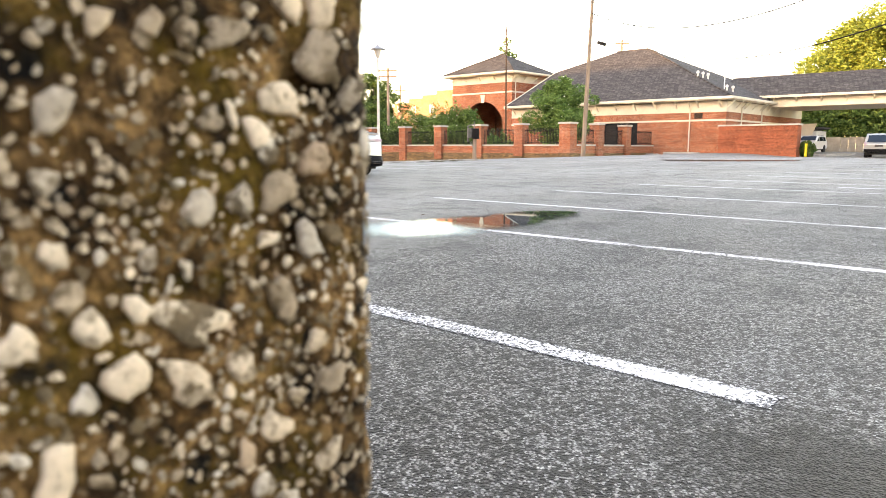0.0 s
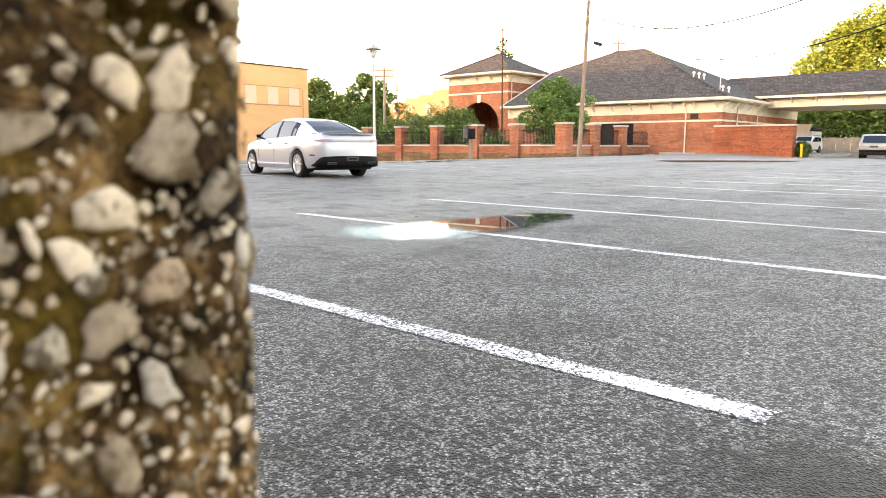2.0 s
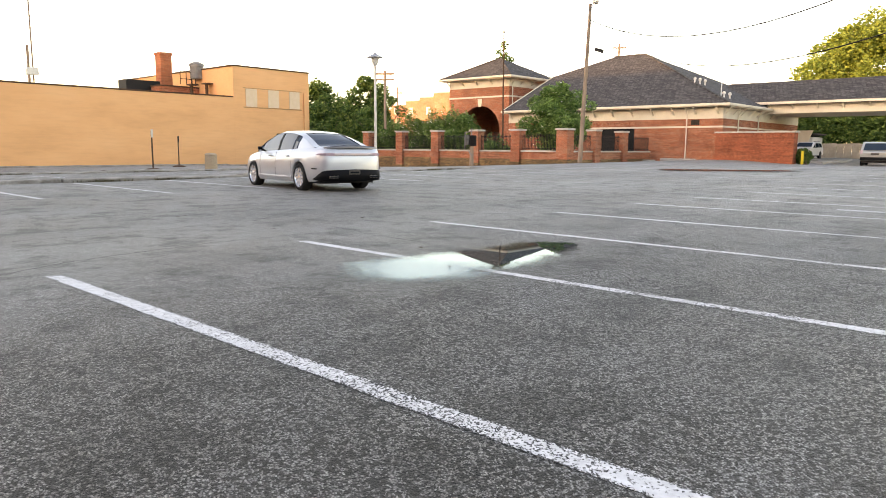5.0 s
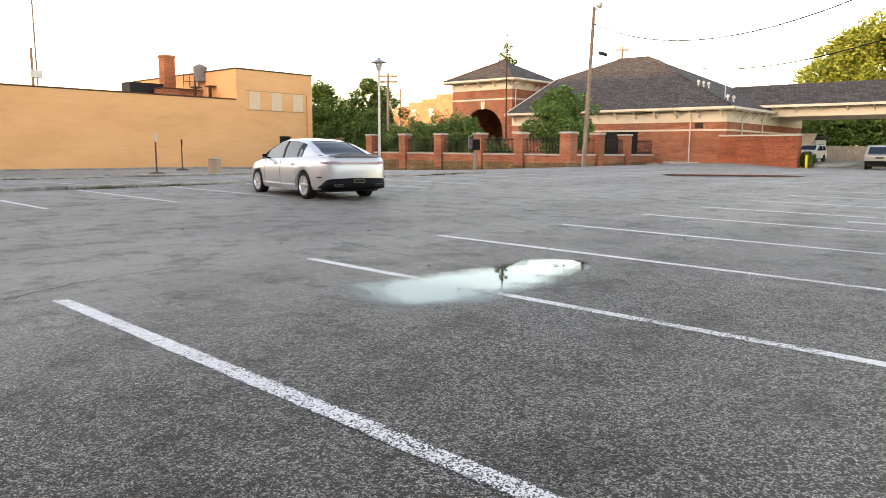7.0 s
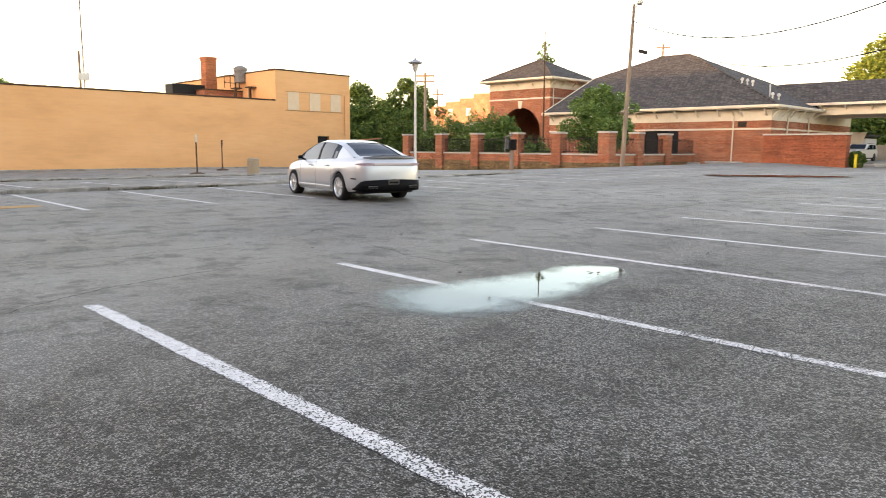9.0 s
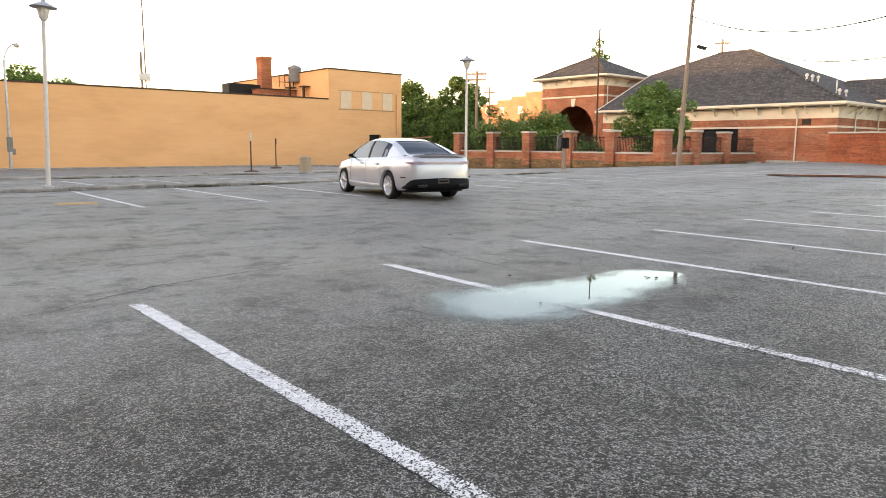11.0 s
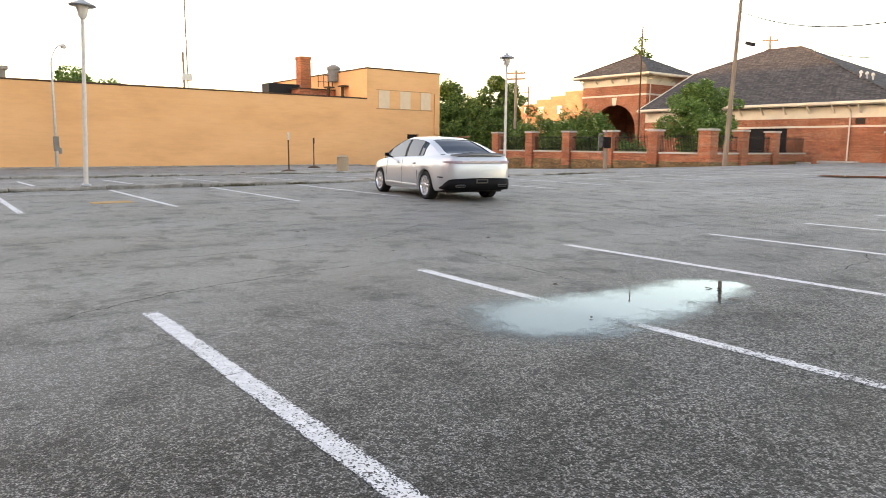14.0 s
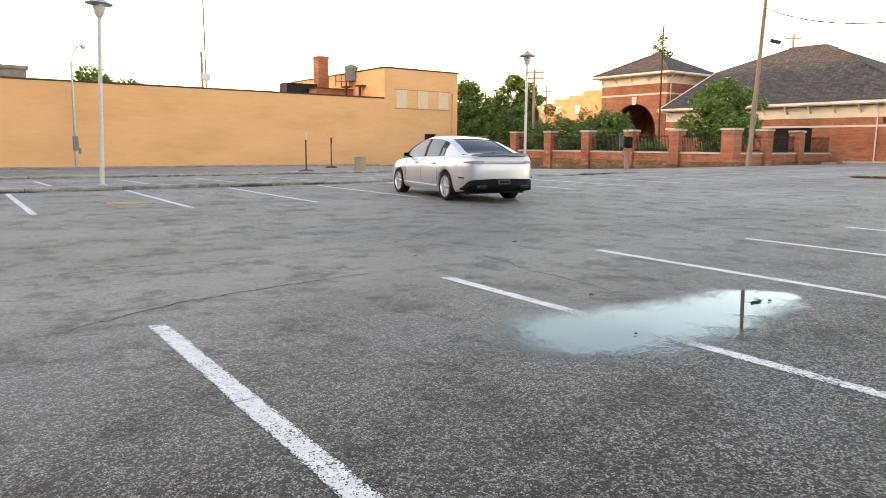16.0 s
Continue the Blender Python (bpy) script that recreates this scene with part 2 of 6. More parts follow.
YELLOW = mat("ochre_painted_masonry", 0.85)
n = N(YELLOW)
streak = n.noise(0.45, 6, 0.6, n.scaled((1, 0.4, 1.1)))
sp = n.noise(2.2, 4, 0.6, n.scaled((1, 0.3, 2.4)))
c = n.ramp(streak, [(0.28, (0.67, 0.335, 0.155)), (0.5, (0.75, 0.382, 0.182)), (0.72, (0.78, 0.412, 0.205))])
c = n.mix(1.0, c, n.ramp(sp, [(0.3, 0.955), (0.55, 1.01)]), "MULTIPLY")
br = n.put("ShaderNodeTexBrick", Vector=n.wallvec(), Scale=1.0)
br.inputs["Mortar Size"].default_value, br.inputs["Brick Width"].default_value, br.inputs["Row Height"].default_value = 0.01, 0.41, 0.2
n.color(c)
n.bump(br.outputs["Fac"], -0.25, 0.008)

SHINGLE = mat("grey_brown_shingles", 0.92)
n = N(SHINGLE)
s = n.sep()
cv = n.t.nodes.new("ShaderNodeCombineXYZ")
n.link(n.math("ADD", s[0], n.math("MULTIPLY", s[1], 1.0)), cv.inputs[0])
n.link(n.math("MULTIPLY", s[2], 2.4), cv.inputs[1])
b = n.put("ShaderNodeTexBrick", Vector=cv.outputs[0], Scale=1.0)
b.inputs["Color1"].default_value, b.inputs["Color2"].default_value, b.inputs["Mortar"].default_value = (0.094, 0.085, 0.080, 1), (0.047, 0.042, 0.041, 1), (0.028, 0.024, 0.022, 1)
b.inputs["Mortar Size"].default_value, b.inputs["Brick Width"].default_value, b.inputs["Row Height"].default_value = 0.02, 0.36, 0.30
n.color(n.mix(1.0, n.mix(1.0, b.outputs["Color"], n.ramp(n.noise(0.5, 6, 0.7), [(0.3, 0.85), (0.7, 1.12)]), "MULTIPLY"), n.ramp(n.noise(3.5, 5, 0.8), [(0.33, 0.58), (0.62, 1.25)]), "MULTIPLY"))
n.bump(b.outputs["Fac"], -0.4, 0.02)


def leaf_material(name, a, b, c):
    m = mat(name, 0.6)
    n = N(m)
    r = n.t.nodes.new("ShaderNodeNewGeometry").outputs["Random Per Island"]
    f = n.math("ADD", n.math("MULTIPLY", r, 0.6), n.math("MULTIPLY", n.noise(0.8, 4), 0.4))
    n.color(n.ramp(f, [(0.15, a), (0.5, b), (0.85, c)]))
    tr = n.put("ShaderNodeBsdfTranslucent")
    n.link(n.ramp(f, [(0.15, a), (0.5, b), (0.85, c)]), tr.inputs["Color"])
    mx = n.t.nodes.new("ShaderNodeMixShader")
    mx.inputs[0].default_value = 0.22
    n.link(n.b.outputs[0], mx.inputs[1])
    n.link(tr.outputs[0], mx.inputs[2])
    n.link(mx.outputs[0], n.t.nodes["Material Output"].inputs["Surface"])
    return m


LEAF = leaf_material("green_leaves", (0.040, 0.095, 0.022), (0.105, 0.20, 0.050), (0.26, 0.39, 0.13))
LEAFLIGHT = leaf_material("light_green_leaves", (0.035, 0.08, 0.02), (0.10, 0.19, 0.046), (0.25, 0.37, 0.125))
LEAFDARK = leaf_material("dark_green_leaves", (0.024, 0.055, 0.015), (0.066, 0.125, 0.030), (0.18, 0.25, 0.065))
LEAFGOLD = leaf_material("yellow_green_leaves", (0.10, 0.14, 0.028), (0.18, 0.235, 0.048), (0.30, 0.345, 0.085))
BLOSSOM = mat("white_blossom", 0.7, 0, (0.75, 0.75, 0.68))
BARK = varied("grey_brown_bark", (0.06, 0.045, 0.035), (0.16, 0.125, 0.10), 6, 0.95, 0, 40, 0.5, 0.02)
WEED = leaf_material("dry_weeds", (0.03, 0.03, 0.014), (0.06, 0.055, 0.024), (0.12, 0.10, 0.045))


# ---- building blocks of meshes ----
def box(bm, x0, x1, y0, y1, z0, z1, bevel=0.0):
    r = bmesh.ops.create_cube(bm, size=1, matrix=Matrix.LocRotScale(((x0 + x1) / 2, (y0 + y1) / 2, (z0 + z1) / 2), None, (abs(x1 - x0), abs(y1 - y0), abs(z1 - z0))))
    if bevel:
        es = list({e for v in r["verts"] for e in v.link_edges})
        bmesh.ops.bevel(bm, geom=es, offset=bevel, segments=2, affect="EDGES", profile=0.6)


def rod(bm, p, q, r0, r1=None, seg=10):
    p, q = Vector(p), Vector(q)
    d = q - p
    m = Matrix.Translation((p + q) / 2) @ d.to_track_quat("Z", "Y").to_matrix().to_4x4()
    bmesh.ops.create_cone(bm, cap_ends=True, segments=seg, radius1=r0, radius2=r0 if r1 is None else r1, depth=d.length, matrix=m)


def prism(bm, poly, shift):
    """A polygon drawn out by a vector."""
    a = [bm.verts.new(p) for p in poly]
    b = [bm.verts.new(Vector(p) + Vector(shift)) for p in poly]
    bm.faces.new(a)
    bm.faces.new(b[::-1])
    for i in range(len(a)):
        j = (i + 1) % len(a)
        bm.faces.new((a[i], b[i], b[j], a[j]))
    bmesh.ops.recalc_face_normals(bm, faces=bm.faces)


def lathe(bm, rings, seg=20, centre=(0, 0, 0)):
    """Turned shape from (radius, height) rings."""
    rows = []
    for r, z in rings:
        rows.append([bm.verts.new((centre[0] + r * math.cos(2 * math.pi * i / seg), centre[1] + r * math.sin(2 * math.pi * i / seg), centre[2] + z)) for i in range(seg)])
    for a, b in zip(rows, rows[1:]):
        for i in range(seg):
            j = (i + 1) % seg
            bm.faces.new((a[i], a[j], b[j], b[i]))
    bm.faces.new(rows[0][::-1])
    bm.faces.new(rows[-1])


def thing(name, label, category, x=0, y=0, z=0, rz=0, group="", kind=""):
    ob = new(name)
    ob.matrix_world = pose(x, y, z, 0, 0, rz)
    return tagged(ob, label, category, group, kind)


def part(name, bm, material, parent, label="", smooth_faces=False, kind=""):
    me = bpy.data.meshes.new(name)
    bm.normal_update()
    bm.to_mesh(me)
    bm.free()
    me.materials.append(material)
    if smooth_faces:
        me.polygons.foreach_set("use_smooth", [True] * len(me.polygons))
    ob = new(name, me)
    ob.parent = parent
    if label or kind:
        tagged(ob, label, kind=kind)
    return ob


def solo(name, bm, material, label, category, group="", kind="", smooth_faces=False):
    ob = part(name, bm, material, None, smooth_faces=smooth_faces)
    return tagged(ob, label, category, group, kind)


def quads_object(name, verts, faces, material, parent=None):
    me = bpy.data.meshes.new(name)
    me.from_pydata(verts, [], faces)
    me.materials.append(material)
    ob = new(name, me)
    ob.parent = parent
    return ob

# ---- ground ----
def axis_steps(lo, hi, fine_lo, fine_hi, fine, growth=1.35):
    v = list(np.arange(fine_lo, fine_hi + 1e-6, fine))
    s, a = fine, v[0]
    while a > lo:
        s *= growth
        a -= s
        v.insert(0, max(a, lo))
    s, a = fine, v[-1]
    while a < hi:
        s *= growth
        a += s
        v.append(min(a, hi))
    return v


xs = axis_steps(-3000, 3000, -62, 12, 1.0)
ys = axis_steps(-3000, 3000, -14, 92, 1.0)
gv = [(x, y, gz(x, y)) for y in ys for x in xs]
w = len(xs)
gf = [(j * w + i, j * w + i + 1, (j + 1) * w + i + 1, (j + 1) * w + i) for j in range(len(ys) - 1) for i in range(w - 1)]
ground = quads_object("ground", gv, gf, ASPHALT)
ground.data.polygons.foreach_set("use_smooth", [True] * len(gf))
tagged(ground, "worn grey asphalt car park with exposed aggregate", "ground", kind="structure")


def strip(name, material, x0, x1, y0, y1, lift, label, category, group="", skew=0.0, rough_ends=0.0):
    """A flat band of paint along x that follows the ground."""
    rng = random.Random(int((y0 + 50) * 1000 + x0 * 10))
    steps = max(2, int(abs(x1 - x0) / 0.12))
    verts, rim = [], []
    mid, half = (y0 + y1) / 2, (y1 - y0) / 2
    for i in range(steps + 1):
        x = x0 + (x1 - x0) * i / steps
        for e in (-1.06, -0.62, 0.62, 1.06):
            yy = mid + half * e + skew * i / steps + rng.uniform(-1, 1) * 0.004 * rough_ends
            xx = x + (rng.uniform(-0.02, 0.02) * rough_ends if i in (0, steps) else 0)
            verts.append((xx, yy, gz(xx, yy) + lift))
            rim.append(1.0 if abs(e) > 1 or i in (0, steps) else 0.0)
    faces = [(4 * i + k, 4 * i + k + 4, 4 * i + k + 5, 4 * i + k + 1) for i in range(steps) for k in range(3)]
    ob = quads_object(name, verts, faces, material)
    at = ob.data.attributes.new("rim", "FLOAT", "POINT")
    at.data.foreach_set("value", rim)
    return tagged(ob, label, category, group, "structure")


W = 0.058
for i in range(12):
    y = (2.0, 4.72, 7.34, 9.92, 12.52, 14.97, 17.65)[i] if i < 7 else 17.65 + 2.68 * (i - 6)
    x0 = (-3.0, -3.34, -3.77, -3.34, -3.2, -3.06, -2.85)[i] if i < 7 else -2.85
    strip("parking_line", PAINT, x0, 2.66 if i == 0 else 2.75, y - W * (1.12 if i == 0 else 1), y + W, 0.002, "worn white painted parking line on grey asphalt", "parking line", "parking lines of the near row", rough_ends=1)
for i in range(-3, 13):
    y = 2.1 + 2.70 * i
    strip("parking_line", PAINT, -17.9, -11.9, y - W, y + W, 0.004, "thin white painted parking line beside the kerb", "parking line", "parking lines along the kerb", rough_ends=1)
for i in range(-2, 7):
    y = 3.4 + 2.70 * i
    strip("parking_line", PAINT, -25.5, -21.0, y - W, y + W, 0.005, "faded white parking line behind the kerb", "parking line", "parking lines behind the kerb", rough_ends=1)


# ---- puddle ----
def puddle(spine, x0, x1, y0, y1, res, lift, label, water=WATER):
    """Shallow rain water in a dip, with a depth value that falls to nothing at its edge."""
    nx, ny = int((x1 - x0) / res), int((y1 - y0) / res)
    verts, depth = [], []
    for j in range(ny + 1):
        for i in range(nx + 1):
            x, y = x0 + i * res, y0 + j * res
            d = max(1 - math.hypot(x - a, y - b) / r for a, b, r in spine)
            d += 0.18 * noise.noise(Vector((x * 1.6, y * 1.6, 3))) + 0.10 * noise.noise(Vector((x * 5, y * 5, 9)))
            verts.append((x, y, lift))
            depth.append(max(-0.4, min(1, d * (1 if y < 12 else 2) + 0.22)))
    faces = []
    for j in range(ny):
        for i in range(nx):
            q = (j * (nx + 1) + i, j * (nx + 1) + i + 1, (j + 1) * (nx + 1) + i + 1, (j + 1) * (nx + 1) + i)
            if max(depth[k] for k in q) > -0.2:
                faces.append(q)
    ob = quads_object("puddle", verts, faces, water)
    at = ob.data.attributes.new("depth", "FLOAT", "POINT")
    at.data.foreach_set("value", depth)
    return tagged(ob, label, "puddle", kind="structure")


puddle([(-1.14, 4.38, 0.62), (-1.08, 4.9, 0.54), (-1.05, 5.38, 0.47), (-1.08, 5.88, 0.43), (-1.10, 6.28, 0.40), (-1.06, 6.6, 0.20)], -2.7, 0.6, 3.2, 7.6, 0.05, 0.0065, "shallow rain puddle reflecting the bright sky")
puddle([(-10.4, 30.9, 0.9), (-9.4, 31.6, 1.05), (-8.5, 32.3, 1.1), (-7.6, 33.0, 1.05), (-6.8, 33.6, 0.8)], -12.2, -5.2, 29.2, 35.4, 0.15, gz(-8.5, 32.3) + 0.022, "long thin puddle reflecting the red brick wall", FARWATER)
putty = varied("rusty_cover", (0.30, 0.17, 0.07), (0.46, 0.28, 0.13), 6, 0.8)
bm = bmesh.new()
box(bm, -13.95, -13.4, 3.55, 4.35, -0.03, 0.008, 0.004)
solo("utility_cover", bm, putty, "rusty orange steel utility cover in the asphalt", "utility cover", kind="structure")
strip("paint_patch", PAINT, 0.05, 2.4, 13.68, 13.93, 0.006, "short white paint patch on the asphalt", "paint patch", rough_ends=2)


# ---- cracks and litter ----
TAR = mat("crack_shadow", 0.9, 0, (0.018, 0.017, 0.016))


def crack(points, width, lift, seed):
    """A wandering crack: a thin ragged ribbon along a few points."""
    rng = random.Random(seed)
    line = []
    for (xa, ya), (xb, yb) in zip(points, points[1:]):
        k = max(2, int(math.hypot(xb - xa, yb - ya) / 0.035))
        line += [(xa + (xb - xa) * i / k, ya + (yb - ya) * i / k) for i in range(k)]
    v, f = [], []
    for i, (x, y) in enumerate(line):
        a = line[min(i + 1, len(line) - 1)]
        b = line[max(i - 1, 0)]
        d = Vector((a[0] - b[0], a[1] - b[1], 0)).normalized()
        s = Vector((-d.y, d.x, 0))
        c = Vector((x, y, 0)) + s * (0.05 * noise.noise(Vector((x * 3, y * 3, seed))) + 0.025 * noise.noise(Vector((x * 14, y * 14, seed))))
        w = width * rng.uniform(0.25, 1.0) * min(1, 0.2 + 0.2 * i, 0.2 + 0.2 * (len(line) - 1 - i))
        for q in (c - s * w / 2, c + s * w / 2):
            v.append((q.x, q.y, gz(q.x, q.y) + lift))
        if i:
            f.append((2 * i - 2, 2 * i - 1, 2 * i + 1, 2 * i))
    return tagged(quads_object("crack", v, f, TAR), "narrow dark crack in the worn asphalt", "crack", "asphalt cracks", "structure")


crack([(-4.28, 5.91), (-3.76, 5.82), (-3.21, 5.65), (-2.43, 5.65), (-2.02, 5.56)], 0.018, 0.003, 1)
crack([(-3.21, 5.65), (-2.75, 5.95), (-2.2, 6.0)], 0.011, 0.003, 2)
crack([(-3.1, 1.4), (-3.4, 1.84), (-3.6, 2.3), (-3.73, 2.87), (-3.85, 3.61), (-3.9, 4.4)], 0.018, 0.003, 3)
crack([(-5.28, 8.8), (-5.46, 9.84), (-5.6, 11.75), (-5.7, 14)], 0.021, 0.003, 4)
crack([(-4.1, 9.6), (-4.16, 10.93), (-4.15, 12.33), (-4.31, 14.7), (-4.4, 18)], 0.021, 0.003, 5)
crack([(-1.23, 1.90), (-1.22, 2.02), (-1.20, 2.10)], 0.018, 0.0055, 6)
crack([(-0.74, 8.02), (-0.87, 8.61), (-0.9, 9.3), (-1.2, 9.9)], 0.018, 0.003, 7)
crack([(-0.87, 8.61), (-0.3, 8.7), (0.1, 8.5)], 0.012, 0.003, 8)
crack([(-5.3, 0.5), (-5.5, 2.2), (-5.45, 4.0), (-5.61, 5.57), (-6.16, 6.34), (-6.82, 7.27)], 0.018, 0.003, 9)
crack([(-7.6, -2), (-7.5, 2.0), (-7.7, 5.0), (-7.6, 9.0)], 0.018, 0.003, 10)

rng = random.Random(77)
LITTER = varied("dead_leaf_brown", (0.03, 0.022, 0.015), (0.09, 0.06, 0.035), 30, 0.9)
for i in range(46):
    if i < 5:
        x, y = (-1.05 + 0.08 * (i % 3), 6.27 + 0.05 * i) if i < 2 else (rng.uniform(-1.4, -0.9), rng.uniform(4.5, 5.6))
    else:
        x, y = rng.uniform(-16, -1.6), rng.uniform(4.5, 19)
    s = rng.uniform(0.015, 0.04) * (0.35 if 1 < i < 5 else 1)
    bm = bmesh.new()
    k = 7
    ring = [bm.verts.new((s * math.cos(6.283 * j / k) * rng.uniform(0.7, 1.4), s * 0.6 * math.sin(6.283 * j / k) * rng.uniform(0.7, 1.2), rng.uniform(0.002, 0.014))) for j in range(k)]
    mid = bm.verts.new((0, 0, 0.004))
    for j in range(k):
        bm.faces.new((ring[j], ring[(j + 1) % k], mid))
    bmesh.ops.solidify(bm, geom=list(bm.faces), thickness=0.004)
    bm.transform(pose(x, y, gz(x, y) + 0.0075, 0, 0, rng.uniform(0, 360)))
    solo("dead_leaf", bm, LITTER, "curled dark dead leaf lying on the asphalt", "leaf", "dead leaves on the asphalt")


# ---- exposed aggregate post ----
POST = mat("mossy_aggregate_concrete", 0.95)
n = N(POST)
f = n.noise(90, 6, 0.7)
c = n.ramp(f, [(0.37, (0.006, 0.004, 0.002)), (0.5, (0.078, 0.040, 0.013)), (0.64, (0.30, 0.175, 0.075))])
moss = n.math("MULTIPLY", n.ramp(n.noise(28, 5, 0.7), [(0.48, 0.0), (0.62, 1.0)]), 0.55)
c = n.mix(moss, c, n.ramp(n.noise(200, 4), [(0.3, (0.06, 0.038, 0.005)), (0.7, (0.20, 0.125, 0.012))]))
bent = n.mix(0.02, n.pos, n.put("ShaderNodeTexNoise", Vector=n.pos, Scale=130.0, Detail=5.0).outputs["Color"], "ADD")
lump = n.voro(170, "Color", vec=bent)
lg = n.math("ADD", n.put("ShaderNodeSeparateColor", Color=lump).outputs[0], n.math("MULTIPLY", n.noise(240, 4), 0.35))
c = n.mix(n.ramp(lg, [(1.02, 0.0), (1.12, 0.8)]), c, n.ramp(n.noise(60, 4), [(0.3, (0.22, 0.17, 0.12)), (0.7, (0.5, 0.42, 0.33))]))
# colour turns paler towards the top
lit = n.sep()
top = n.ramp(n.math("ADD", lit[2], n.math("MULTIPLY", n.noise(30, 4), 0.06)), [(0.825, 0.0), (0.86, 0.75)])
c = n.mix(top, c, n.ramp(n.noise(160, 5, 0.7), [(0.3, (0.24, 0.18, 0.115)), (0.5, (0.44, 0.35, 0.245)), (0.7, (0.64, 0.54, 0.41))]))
# more hollows, only their shade put into the colour as black blotches
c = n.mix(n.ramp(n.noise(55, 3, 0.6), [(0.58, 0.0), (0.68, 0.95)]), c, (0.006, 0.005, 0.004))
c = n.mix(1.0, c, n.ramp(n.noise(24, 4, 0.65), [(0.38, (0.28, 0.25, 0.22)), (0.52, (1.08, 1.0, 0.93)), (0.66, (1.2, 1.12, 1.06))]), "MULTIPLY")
n.color(c)
n.bump(n.math("ADD", f, n.math("MULTIPLY", n.voro(170, "Distance", vec=bent), 0.8)), 0.8, 0.004)

PEBBLE = mat("pale_pebbles", 0.8)
n = N(PEBBLE)
rnd = n.t.nodes.new("ShaderNodeObjectInfo").outputs["Random"]
isl = n.t.nodes.new("ShaderNodeNewGeometry").outputs["Random Per Island"]
k = n.math("FRACT", n.math("ADD", rnd, isl))
c = n.ramp(k, [(0.0, (0.78, 0.63, 0.48)), (0.3, (0.62, 0.48, 0.35)), (0.5, (0.36, 0.27, 0.19)), (0.7, (0.62, 0.54, 0.45)), (0.85, (0.76, 0.60, 0.44)), (1.0, (0.36, 0.23, 0.15))])
c = n.mix(1.0, c, n.ramp(n.noise(220, 5, 0.7), [(0.3, 0.55), (0.55, 0.95), (0.8, 1.1)]), "MULTIPLY")
c = n.mix(1.0, c, n.ramp(n.noise(24, 4, 0.65), [(0.38, (0.52, 0.48, 0.43)), (0.50, (1.0, 0.97, 0.92))]), "MULTIPLY")
c = n.mix(n.ramp(n.noise(420, 4, 0.7), [(0.60, 0.0), (0.72, 0.85)]), c, (0.05, 0.035, 0.02))
soil = n.math("ADD", n.math("MULTIPLY", n.noise(45, 5, 0.7), 0.75), n.math("MULTIPLY", n.noise(260, 4, 0.7), 0.35))
crumb = n.math("ADD", n.math("MULTIPLY", n.noise(95, 6, 0.8), 0.7), n.math("MULTIPLY", rnd, 0.09))
c = n.mix(n.ramp(crumb, [(0.405, 0.0), (0.45, 0.93)]), c, n.ramp(n.noise(90, 5, 0.7), [(0.3, (0.03, 0.018, 0.008)), (0.7, (0.16, 0.105, 0.05))]))
n.color(n.mix(n.ramp(soil, [(0.57, 0.0), (0.68, 0.9)]), c, n.ramp(n.noise(120, 4), [(0.3, (0.03, 0.018, 0.008)), (0.7, (0.12, 0.075, 0.03))])))
n.bump(n.noise(500, 4), 0.5, 0.001)

PX0, PX1, PY0, PY1, PTOP = 2.80, 3.0745, -0.205, 0.0775, 0.857


def rounded_block(bm, x0, x1, y0, y1, z0, z1, r, step, rough):
    """A block with rounded edges and a pitted, uneven skin."""
    c = Vector(((x0 + x1) / 2, (y0 + y1) / 2, (z0 + z1) / 2))
    h = Vector(((x1 - x0) / 2, (y1 - y0) / 2, (z1 - z0) / 2))
    seen = {}

    def vert(p):
        key = tuple(round(v, 5) for v in p)
        if key not in seen:
            q = Vector([max(-hh + r, min(hh - r, v)) for v, hh in zip(p, h)])
            d = (Vector(p) - q)
            nrm = d.normalized()
            w3 = c + q + nrm * r
            lump = noise.noise(w3 * 70) * rough + noise.noise(w3 * 190) * rough * 0.7
            hole = noise.noise(w3 * 38 + Vector((7, 3, 1)))
            if hole > 0.42:
                lump -= (hole - 0.42) * 0.03
            seen[key] = bm.verts.new(w3 + nrm * lump)
        return seen[key]

    def lin(a):
        k = max(2, int(2 * a / step))
        return [-a + 2 * a * i / k for i in range(k + 1)]

    for ax in range(3):
        u, v = [i for i in range(3) if i != ax]
        for s in (-1, 1):
            U, V = lin(h[u]), lin(h[v])
            for i in range(len(U) - 1):
                for j in range(len(V) - 1):
                    q = []
                    for a, b in ((U[i], V[j]), (U[i + 1], V[j]), (U[i + 1], V[j + 1]), (U[i], V[j + 1])):
                        p = [0, 0, 0]
                        p[ax], p[u], p[v] = s * h[ax], a, b
                        q.append(vert(p))
                    if len(set(q)) == 4:
                        bm.faces.new(q)
    bmesh.ops.recalc_face_normals(bm, faces=bm.faces)


